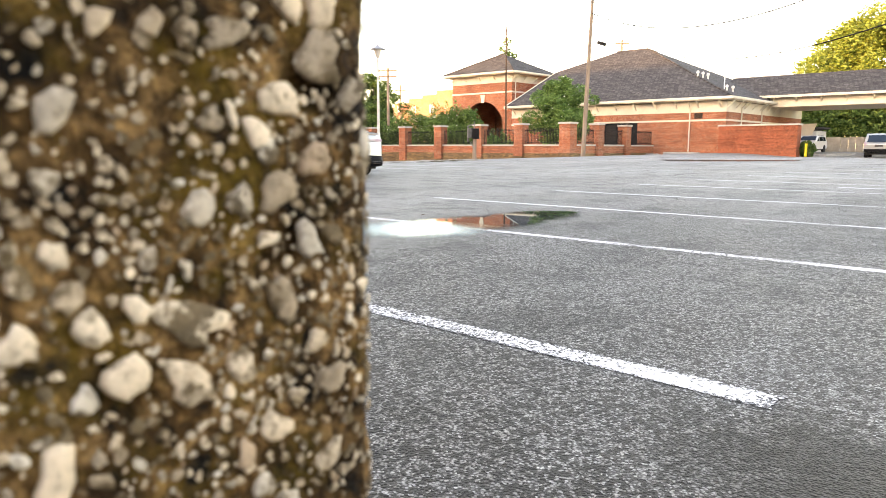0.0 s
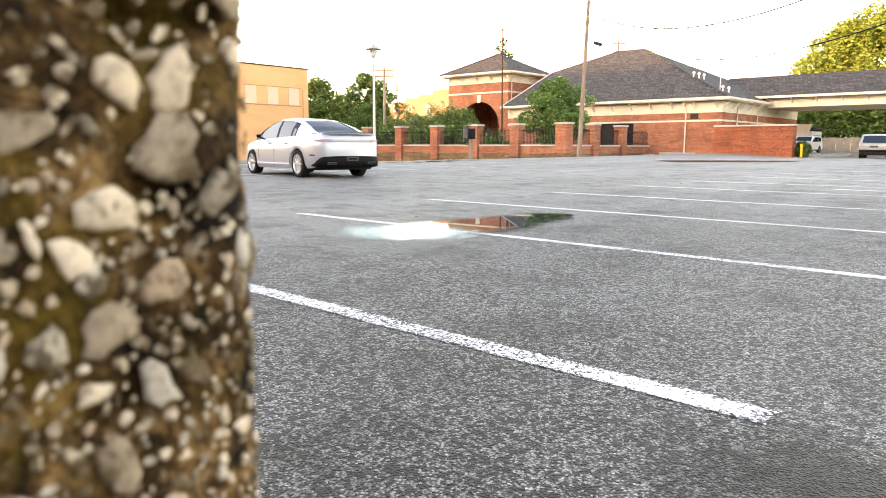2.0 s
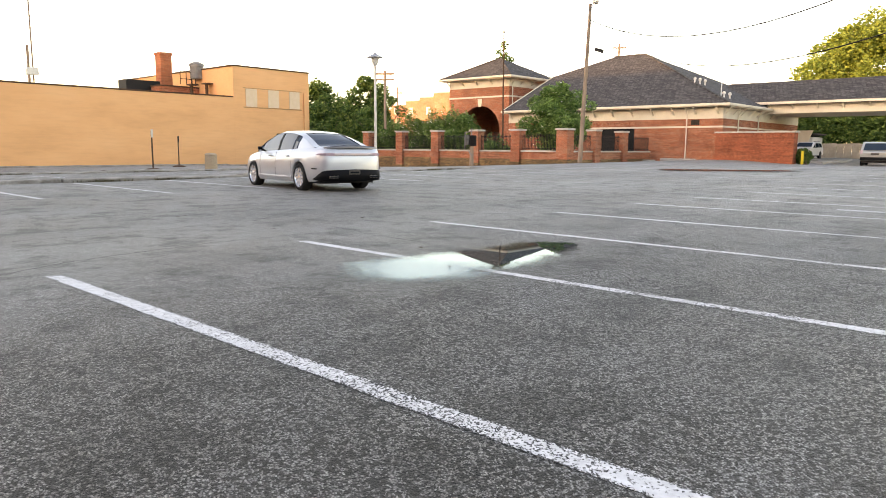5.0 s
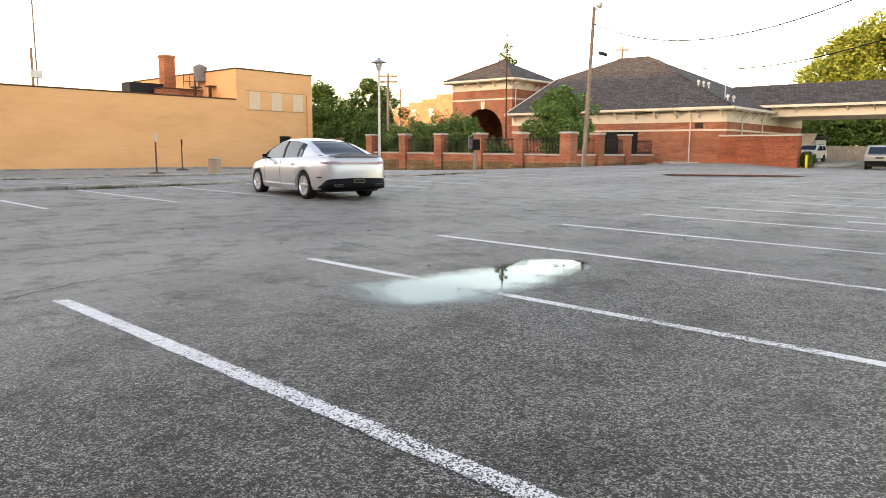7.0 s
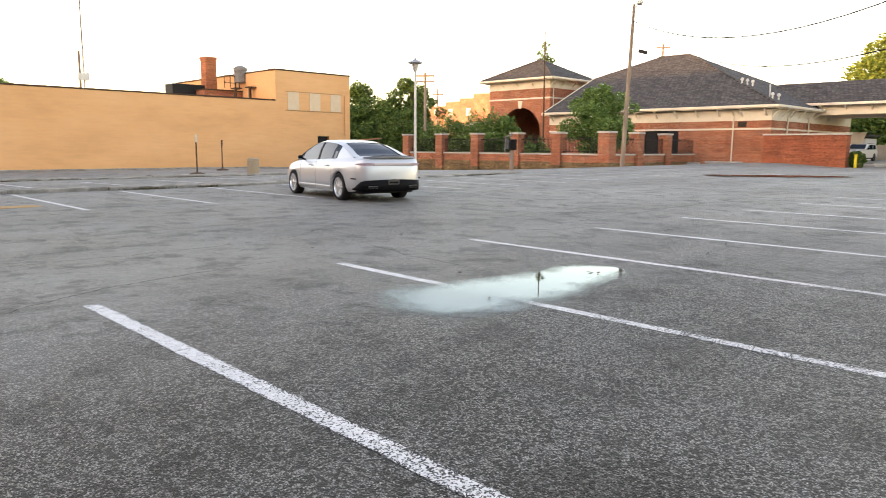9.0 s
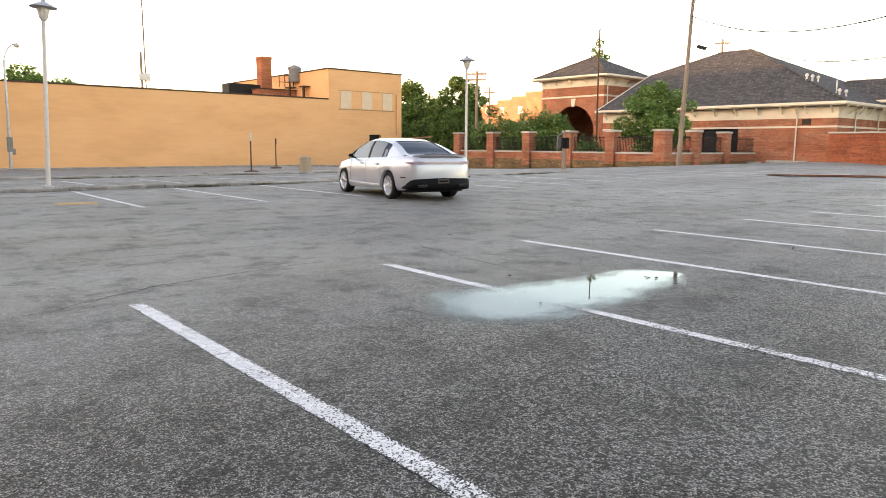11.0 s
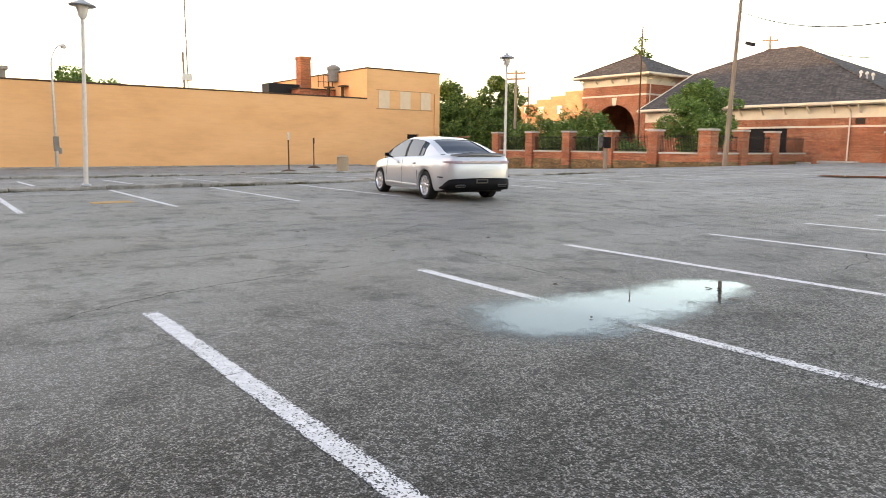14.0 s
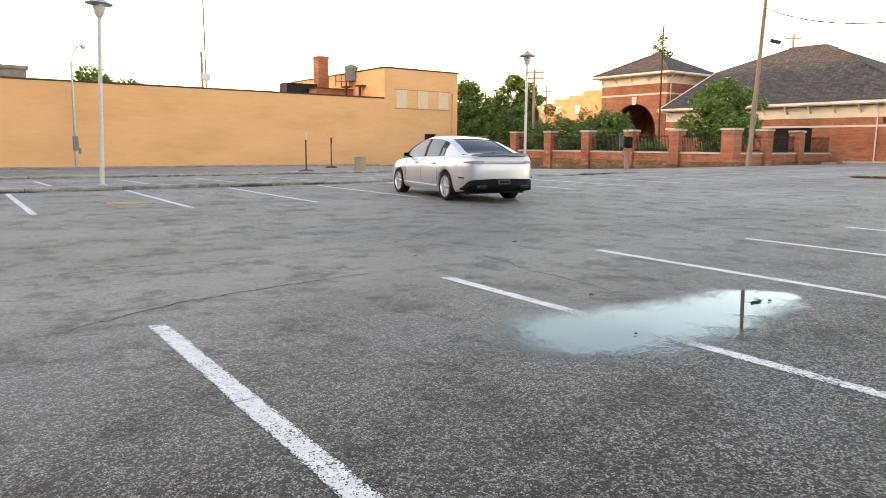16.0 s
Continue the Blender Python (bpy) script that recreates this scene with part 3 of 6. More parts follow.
post = thing("concrete_post", "mossy concrete post with exposed pebble aggregate", "post", (PX0 + PX1) / 2, (PY0 + PY1) / 2, 0)
INV = post.matrix_world.inverted()
bm = bmesh.new()
rounded_block(bm, PX0, PX1, PY0, PY1, 0, PTOP, 0.018, 0.004, 0.0014)
HOLLOWS = ((0.051, 0.785, 0.008), (0.043, 0.792, 0.007), (0.063, 0.790, 0.006))
for v in bm.verts:
    # chips that have fallen out of the face
    if v.co.x > PX1 - 0.03:
        for hy, hz, hr in HOLLOWS:
            q = math.hypot(v.co.y - hy, (v.co.z - hz) * 0.8) / (hr * (1 + 0.35 * noise.noise(v.co * 160)))
            v.co.x -= 0.016 * smooth(1.25 - q)
    # the top is worn to a rounded crown
    d = max(0.0, v.co.z - (PTOP - 0.06)) / 0.06
    v.co.y -= 0.018 * d ** 3 * smooth((v.co.y - 0.0) / 0.07)
    v.co.x -= 0.012 * d ** 3 * smooth((v.co.x - 2.98) / 0.08)
bm.transform(INV)
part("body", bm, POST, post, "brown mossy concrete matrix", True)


def pebble_mesh(rng, sides):
    """A flat, ragged chip set nearly flush: an uneven outline, a shoulder and a worn top."""
    bm = bmesh.new()
    a0, off = rng.uniform(0, 6), Vector((rng.uniform(0, 50), 0, 0))
    rad = []
    for i in range(sides):
        a = 2 * math.pi * i / sides
        d = Vector((math.cos(a), math.sin(a), 0))
        rad.append(0.85 + 0.55 * noise.noise(d * 0.9 + off) + 0.20 * noise.noise(d * 2.6 + off) + rng.uniform(-0.15, 0.13))
    rings = []
    for s, z in ((1.0, -0.30), (0.94, 0.06), (0.74, 0.15)):
        rings.append([bm.verts.new((s * rad[i] * math.cos(a0 + 2 * math.pi * i / sides), s * rad[i] * math.sin(a0 + 2 * math.pi * i / sides), z + rng.uniform(-0.04, 0.04))) for i in range(sides)])
    for a, b in zip(rings, rings[1:]):
        for i in range(sides):
            j = (i + 1) % sides
            bm.faces.new((a[i], a[j], b[j], b[i]))
    mid = bm.verts.new((0, 0, 0.17))
    for i in range(sides):
        bm.faces.new((rings[2][i], rings[2][(i + 1) % sides], mid))
    me = bpy.data.meshes.new("pebble")
    bm.to_mesh(me)
    bm.free()
    me.materials.append(PEBBLE)
    me.polygons.foreach_set("use_smooth", [True] * len(me.polygons))
    return me


prng = random.Random(11)
SHAPES = [pebble_mesh(prng, prng.choice((9, 10, 11, 12, 13))) for _ in range(36)]
placed = []


def free_spot(r, tight):
    for _ in range(28):
        y, z = prng.triangular(PY0 + 0.02, PY1 + 0.006, 0.05), prng.triangular(0.50, PTOP - 0.05, 0.71)
        if all((y - a) ** 2 + (z - b) ** 2 > (tight * (r + q)) ** 2 for a, b, q in placed):
            placed.append((y, z, r))
            return y, z
    return None


def face_pose(y, z, r, stretch):
    """A chip on the face, or on the rounded corner for y past the start of its curve."""
    bend = max(0.0, y - (PY1 - 0.018)) / 0.018
    at = (PX1 - 0.018 + 0.0189 * math.cos(bend), min(y, PY1 - 0.018) + 0.0189 * math.sin(bend), z)
    turn = Matrix.Rotation(bend, 4, "Z") @ Matrix.Rotation(radians(90), 4, "Y") @ Matrix.Rotation(prng.uniform(0, 6.28), 4, "Z")
    return Matrix.Translation(at) @ turn @ Matrix.Diagonal((r * stretch, r / stretch ** 0.5, min(r, 0.006) * 0.9, 1))


def set_pebble(y, z, r):
    ob = new("pebble", prng.choice(SHAPES))
    ob.parent = post
    ob.matrix_local = INV @ face_pose(y, z, r, prng.uniform(1.0, 1.5))


# the largest pale chips
CHIPS = [(-0.019, 0.741, 5.3), (-0.010, 0.760, 3.4), (0.003, 0.762, 3.3), (0.022, 0.762, 6.2), (0.051, 0.758, 9.0), (0.036, 0.746, 6.4), (0.048, 0.729, 6.0), (0.035, 0.721, 6.6),
    (0.024, 0.719, 4.5), (0.013, 0.718, 5.3), (0.046, 0.706, 5.6), (0.032, 0.708, 3.6), (0.036, 0.691, 6.2), (0.008, 0.689, 9.2), (-0.008, 0.678, 7.2), (0.008, 0.672, 7.4),
    (-0.015, 0.691, 4.8), (0.023, 0.674, 5.2), (0.054, 0.663, 5.8), (-0.018, 0.675, 3.6), (-0.030, 0.690, 5.0), (-0.025, 0.659, 6.7), (0.033, 0.653, 5.6), (-0.023, 0.726, 3.6),
    (0.040, 0.661, 4.4), (-0.031, 0.711, 2.7), (0.048, 0.676, 4.2), (0.052, 0.639, 5.3), (0.036, 0.795, 5.0), (0.053, 0.772, 7.0), (0.040, 0.772, 5.4), (0.062, 0.748, 5.0)]
for y, z, mm in CHIPS:
    placed.append((y, z, mm * 0.001))
    set_pebble(y, z, mm * 0.001)
for count, lo, hi in ((8, 0.0050, 0.0080), (60, 0.0026, 0.0046), (150, 0.0013, 0.0025)):
    for _ in range(count):
        r = prng.uniform(lo, hi)
        s = free_spot(r, 0.86)
        if s:
            set_pebble(*s, r)
vv, ff = [], []
for _ in range(2200):
    r = 0.0006 + 0.0016 * prng.random() ** 1.6
    s = free_spot(r, 0.9)
    if s:
        m = INV @ face_pose(*s, r, prng.uniform(1.0, 1.5))
        me = prng.choice(SHAPES)
        base = len(vv)
        vv += [tuple(m @ v.co) for v in me.vertices]
        ff += [tuple(base + i for i in p.vertices) for p in me.polygons]
grit_ob = quads_object("grit", vv, ff, PEBBLE, post)
tagged(grit_ob, kind="stuff")

# ---- kerbs ----
def kerb(x0, x1, y0, y1, h, label, seed):
    """A concrete kerb in lengths, chipped and slightly out of line."""
    t = thing("kerb", label, "kerb", 0, 0, 0, kind="structure")
    rng = random.Random(seed)
    y = y0
    while y < y1 - 0.2:
        ln = min(rng.uniform(2.2, 3.4), y1 - y)
        bm = bmesh.new()
        dx, dz = rng.uniform(-0.04, 0.04), rng.uniform(-0.025, 0.015)
        z = gz((x0 + x1) / 2, y)
        box(bm, x0 + dx, x1 + dx, y, y + ln - 0.03, z - 0.1, z + h + dz, 0.03)
        bmesh.ops.subdivide_edges(bm, edges=[e for e in bm.edges if e.calc_length() > 0.6], cuts=14, use_grid_fill=True)
        for v in bm.verts:
            v.co += Vector((1, 0, 0.6)) * (0.05 * noise.noise(v.co * 2.3) + 0.025 * noise.noise(v.co * 7))
        part("kerb_stone", bm, KERBSTONE, t)
        y += ln
    return t


kerb(-18.75, -18.2, -16, 16.5, 0.09, "broken weathered concrete kerb with weeds", 3)
kerb(-18.85, -18.3, 16.6, 26.4, 0.07, "low broken concrete kerb near the garden wall", 8)
kerb(-29.2, -28.4, -16, 23, 0.09, "low worn concrete kerb along the street", 4)
kerb(-51.2, -50.6, -16, 46, 0.10, "pale concrete kerb of the far pavement", 5)
bm = bmesh.new()
for y in range(-16, 50, 3):
    zz = gz(-52.5, y) + 0.05
    box(bm, -54, -51.25, y, y + 2.985, zz - 0.2, zz)
solo("pavement", bm, CONCRETE, "grey concrete pavement along the ochre wall", "pavement", kind="structure")


def weeds(name, x0, x1, y0, y1, count, size, seed):
    rng = random.Random(seed)
    v, f = [], []
    tufts = [(rng.uniform(y0, y1), rng.uniform(0.06, 0.4), rng.uniform(0.3, 1.0)) for _ in range(max(3, int((y1 - y0) / 0.9)))]
    for _ in range(count):
        mid, wide, tall = rng.choice(tufts)
        x, y = rng.uniform(x0, x1), mid + rng.gauss(0, wide)
        z = gz(x, y)
        a, h = rng.uniform(0, 6.28), size * tall * rng.uniform(0.4, 1.3)
        dx, dy = math.cos(a) * 0.02, math.sin(a) * 0.02
        lx, ly = rng.uniform(-0.6, 0.6) * h, rng.uniform(-0.6, 0.6) * h
        b = len(v)
        v += [(x - dx, y - dy, z), (x + dx, y + dy, z), (x + lx, y + ly, z + h)]
        f.append((b, b + 1, b + 2))
    return tagged(quads_object(name, v, f, WEED), "dry weeds growing out of the kerb joint", "weeds", kind="stuff")


weeds("weeds", -18.25, -18.05, 1.5, 5.4, 420, 0.06, 1)
weeds("weeds", -18.3, -18.0, 8.2, 11.4, 520, 0.09, 2)
weeds("weeds", -18.3, -18.05, 19.5, 24.5, 420, 0.08, 9)
weeds("weeds", -28.45, -28.3, 6, 20, 500, 0.09, 7)
weeds("weeds", -51.4, -51.1, -10, 40, 500, 0.2, 3)
weeds("weeds", -45, -24, 42.5, 43.0, 500, 0.2, 4)


# ---- ochre building ----
def ochre_building():
    t = thing("ochre_building", "long ochre painted masonry building with a taller end block", "building", -54, 0, 0)
    bm = bmesh.new()
    box(bm, -21, 0, -45, 34.5, -1.0, 5.48)
    part("long_wall", bm, YELLOW, t)
    bm = bmesh.new()
    box(bm, -0.35, 0.06, -45, 34.46, 5.483, 5.60, 0.02)
    part("coping", bm, RUST, t, "brown metal roof edge")
    bm = bmesh.new()
    box(bm, -21, 0, 34.503, 39.0, -1.0, 8.25)
    part("end_block", bm, YELLOW, t)
    for a, b, c, d, e in ((0, 40.35, 42.9, -1.0, 8.25), (0, 39.0, 40.35, 2.35, 8.25), (-0.35, 39.0, 40.35, -1.0, 2.35)):
        bm = bmesh.new()
        box(bm, -21, a, b, c, d, e)
        part("end_block", bm, YELLOW, t)
    bm = bmesh.new()
    box(bm, -21.1, 0.08, 34.42, 42.98, 8.253, 8.37, 0.02)
    part("coping", bm, RUST, t, "brown metal roof edge")
    bm = bmesh.new()
    box(bm, -0.33, -0.28, 39.0, 40.35, -0.6, 2.34)
    part("door", bm, DARK, t, "dark recessed door")
    for y in (35.75, 38.15, 40.55):
        bm = bmesh.new()
        box(bm, 0.005, 0.05, y, y + 1.2, 4.72, 6.35, 0.01)
        part("boarded_window", bm, BOARD, t, "pale boarded up upper window")
    bm = bmesh.new()
    box(bm, 0.003, 0.03, 35.5, 42.0, 4.62, 4.70)
    box(bm, 0.003, 0.03, 35.5, 42.0, 6.37, 6.43)
    part("string_course", bm, SILLBROWN, t)
    bm = bmesh.new()
    box(bm, 0.02, 0.16, 42.2, 42.5, 2.4, 6.3, 0.02)
    part("downpipe", bm, YELLOW, t)
    for y, z in ((34.1, 6.3), (32.6, 6.1)):
        bm = bmesh.new()
        box(bm, -4.2, -3.9, y, y + 0.15, 5.5, z + 0.6)
        box(bm, -4.3, -3.4, y - 0.3, y + 0.4, z + 0.5, z + 0.62)
        part("roof_bracket", bm, RUST, t)
    # red brick penthouse with a dark edge
    bm = bmesh.new()
    box(bm, -13, -6, 30.6, 34.45, 5.45, 6.55)
    part("penthouse", bm, BRICK, t)
    bm = bmesh.new()
    box(bm, -13.1, -5.9, 30.5, 34.45, 6.555, 6.66)
    part("penthouse_edge", bm, RUST, t)
    return t


ochre_building()

bm = bmesh.new()
box(bm, -62.6, -61.5, 31.5, 32.6, 5.4, 9.55, 0.02)
box(bm, -62.66, -61.44, 31.44, 32.66, 9.55, 9.8, 0.02)
solo("chimney", bm, brick_material("chimney_brick", (0.46, 0.13, 0.055), (0.38, 0.105, 0.05), (0.4, 0.2, 0.12), 0.8), "square orange brick chimney on the flat roof", "chimney")
bm = bmesh.new()
box(bm, -63.5, -61.8, 28.3, 31.5, 5.4, 7.1, 0.02)
solo("roof_housing", bm, DARK, "dark sheet metal housing on the flat roof", "roof housing")
tw = thing("cooling_tower", "grey metal cooling tower on a roof frame", "cooling tower", -60, 34.3, 6.85)
bm = bmesh.new()
lathe(bm, [(0.55, 0.55), (0.62, 0.6), (0.62, 1.7), (0.68, 1.72), (0.68, 1.95), (0.5, 2.05), (0.2, 2.2)], 20)
part("tank", bm, ROOFGREY, tw, smooth_faces=False)
for a in range(4):
    bm = bmesh.new()
    x, y = 0.5 * math.cos(a * 1.571 + 0.78), 0.5 * math.sin(a * 1.571 + 0.78)
    rod(bm, (x, y, 0), (x, y, 0.56), 0.05)
    part("leg", bm, RUST, tw)
bm = bmesh.new()
for y in (-1.7, -1.1, -0.6):
    rod(bm, (0, y, 0), (0, y, 1.2), 0.035)
for z in (0.5, 1.15):
    rod(bm, (0, -1.7, z), (0, -0.5, z), 0.03)
part("pipe_rail", bm, RUST, tw)
bm = bmesh.new()
box(bm, -60.6, -56.4, 4.0, 6.3, 5.4, 6.35, 0.03)
box(bm, -60.75, -56.25, 3.85, 6.45, 6.353, 6.6, 0.03)
solo("roof_unit", bm, ROOFGREY, "dark ventilation unit on the flat roof", "roof unit")

ma = thing("antenna_mast", "tall thin lattice antenna mast with a service box", "antenna mast", -60, 20.1, 5.4)
bm = bmesh.new()
rod(bm, (0, 0, 0), (0, 0, 16), 0.06, 0.055)
part("mast", bm, POLEWOOD, ma)
bm = bmesh.new()
rod(bm, (0.1, -0.35, 0), (0.1, -0.35, 3.6), 0.10)
part("post", bm, POLEWOOD, ma)
bm = bmesh.new()
box(bm, -0.2, 0.2, -0.5, 0.35, 1.25, 1.85, 0.03)
part("service_box", bm, STEEL, ma)
for dy in (0.6, 1.25):
    bm = bmesh.new()
    rod(bm, (0, dy * 0.2, 16), (0, dy, 0), 0.008, seg=5)
    part("guy_wire", bm, STEEL, ma)


# ---- brick garden wall with pillars ----
def pillar_mesh(h, s=0.40):
    bm = bmesh.new()
    box(bm, -s, s, -s, s, -1.4, h - 0.13)
    return bm


def garden_wall():
    t = thing("garden_wall", "red brick garden wall with pillars and black iron railings", "wall", 0, 43.5, 0)
    px = [-45.8, -41.4, -37.1, -32.75, -28.7, -24.5]
    line = [(x, 0.0) for x in px] + [(-24.3, 3.7), (-24.6, 8.6)]
    for k, (x, y) in enumerate(line):
        z = gz(x, 43.5 + y)
        s = 0.46 if k == 5 else 0.40
        bm = bmesh.new()
        box(bm, x - s, x + s, y - s, y + s, z - 0.5, 2.42)
        p = part("pillar", bm, BRICK, t)
        bm = bmesh.new()
        box(bm, x - s - 0.07, x + s + 0.07, y - s - 0.07, y + s + 0.07, 2.423, 2.56, 0.03)
        part("cap", bm, STONE, p, "pale stone cap")
        if k < 6:
            bm = bmesh.new()
            box(bm, x - s - 0.06, x + s + 0.06, y - s - 0.06, y + s + 0.06, z - 0.4, z + 0.30, 0.03)
            part("plinth", bm, OLDBRICK, p)
    for (xa, ya), (xb, yb) in zip(line, line[1:] + [(-24.6, 13.9)]):
        d = Vector((xb - xa, yb - ya, 0))
        ln, u = d.length, d.normalized()
        m = Matrix.Translation((xa, ya, 0)) @ Matrix.Rotation(math.atan2(u.y, u.x), 4, "Z")
        z = min(gz(xa, 43.5 + ya), gz(xb, 43.5 + yb))
        bm = bmesh.new()
        box(bm, 0.4, ln - 0.4, -0.16, 0.16, 0.30, 0.84)
        bm.transform(m)
        part("wall_panel", bm, BRICK, t)
        bm = bmesh.new()
        box(bm, 0.4, ln - 0.4, -0.21, 0.21, z - 0.5, 0.297)
        bm.transform(m)
        part("footing", bm, OLDBRICK, t, "mossy old brick footing")
        bm = bmesh.new()
        box(bm, 0.4, ln - 0.4, -0.23, 0.23, 0.843, 0.96, 0.02)
        bm.transform(m)
        part("coping", bm, STONE, t, "pale stone coping")
        bm = bmesh.new()
        k = int((ln - 0.8) / 0.13)
        for i in range(k):
            x = 0.45 + (ln - 0.9) * i / max(1, k - 1)
            box(bm, x - 0.011, x + 0.011, -0.011, 0.011, 0.96, 2.15)
        for z0 in (1.08, 2.0):
            box(bm, 0.4, ln - 0.4, -0.018, 0.018, z0, z0 + 0.035)
        bm.transform(m)
        part("railing", bm, IRON, t, "black iron railing")
    return t


garden_wall()


# ---- brick building with hipped roof ----
def hip_roof(x0, x1, y0, y1, z0, zr, ra, rb, t, origin, thick=0.12, over=""):
    """Four slopes from an eaves rectangle to a ridge between two points."""
    o = Vector(origin)
    c = [Vector((x0, y0, z0)) - o, Vector((x1, y0, z0)) - o, Vector((x1, y1, z0)) - o, Vector((x0, y1, z0)) - o]
    a, b = Vector((*ra, zr)) - o, Vector((*rb, zr)) - o
    polys = [[c[0], c[1], b, a], [c[1], c[2], b], [c[2], c[3], a, b], [c[3], c[0], a]]
    for p in polys:
        q = []
        for v in p:
            if not q or (v - q[-1]).length > 1e-4:
                q.append(v)
        bm = bmesh.new()
        prism(bm, q, (0, 0, thick))
        part("roof_slope", bm, SHINGLE, t)
    for p, q in ((c[0], a), (c[1], b)):
        bm = bmesh.new()
        up = Vector((0, 0, thick + 0.02))
        rod(bm, p + up, q + up, 0.09, seg=6)
        part("hip_cap", bm, SHINGLE, t)


def wall_run(t, a, b, z0, levels, thick=0.3):
    """Layers of a wall between two plan points: (bottom, top, material, proud)."""
    d = Vector((b[0] - a[0], b[1] - a[1], 0))
    m = Matrix.Translation((a[0], a[1], 0)) @ Matrix.Rotation(math.atan2(d.y, d.x), 4, "Z")
    for lo, hi, material, proud, name in levels:
        bm = bmesh.new()
        box(bm, 0, d.length, -proud, thick, lo, hi)
        bm.transform(m)
        part(name, bm, material, t)


def brackets(t, a, b, z, step, out):
    d = Vector((b[0] - a[0], b[1] - a[1], 0))
    m = Matrix.Translation((a[0], a[1], 0)) @ Matrix.Rotation(math.atan2(d.y, d.x), 4, "Z")
    k = int(d.length / step)
    for i in range(k + 1):
        x = min(d.length - 0.1, 0.1 + i * step)
        bm = bmesh.new()
        prism(bm, [(x - 0.07, 0, z - 0.62), (x - 0.07, -out, z), (x - 0.07, -out, z - 0.1), (x - 0.07, -0.1, z - 0.62)][::-1], (0.14, 0, 0))
        bm.transform(m)
        part("bracket", bm, CREAM, t)


def eaves(t, x0, x1, y0, y1, z, o):
    """Fascia, gutter and soffit all round."""
    bm = bmesh.new()
    g = 0.16
    box(bm, x0 - g, x1 + g, y0 - g, y0, z - 0.14, z + 0.07, 0.03)
    box(bm, x0 - g, x1 + g, y1, y1 + g, z - 0.14, z + 0.07, 0.03)
    box(bm, x0 - g, x0, y0, y1, z - 0.14, z + 0.07, 0.03)
    box(bm, x1, x1 + g, y0, y1, z - 0.14, z + 0.07, 0.03)
    bm.transform(Matrix.Translation(-Vector(o)))
    part("gutter", bm, CREAM, t, "cream painted gutter")
    bm = bmesh.new()
    box(bm, x0 + 0.002, x1 - 0.002, y0 + 0.002, y1 - 0.002, z - 0.20, z - 0.10)
    bm.transform(Matrix.Translation(-Vector(o)))
    part("soffit", bm, CREAM, t)


def downspout(t, x, y, ztop, zlow, axis=(0, -1)):
    bm = bmesh.new()
    ax, ay = axis
    rod(bm, (x + ax * 0.65, y + ay * 0.65, ztop), (x + ax * 0.1, y + ay * 0.1, ztop - 0.55), 0.055, seg=8)
    rod(bm, (x + ax * 0.1, y + ay * 0.1, ztop - 0.5), (x + ax * 0.1, y + ay * 0.1, zlow), 0.055, seg=8)
    part("downspout", bm, CREAM, t, "cream downspout")


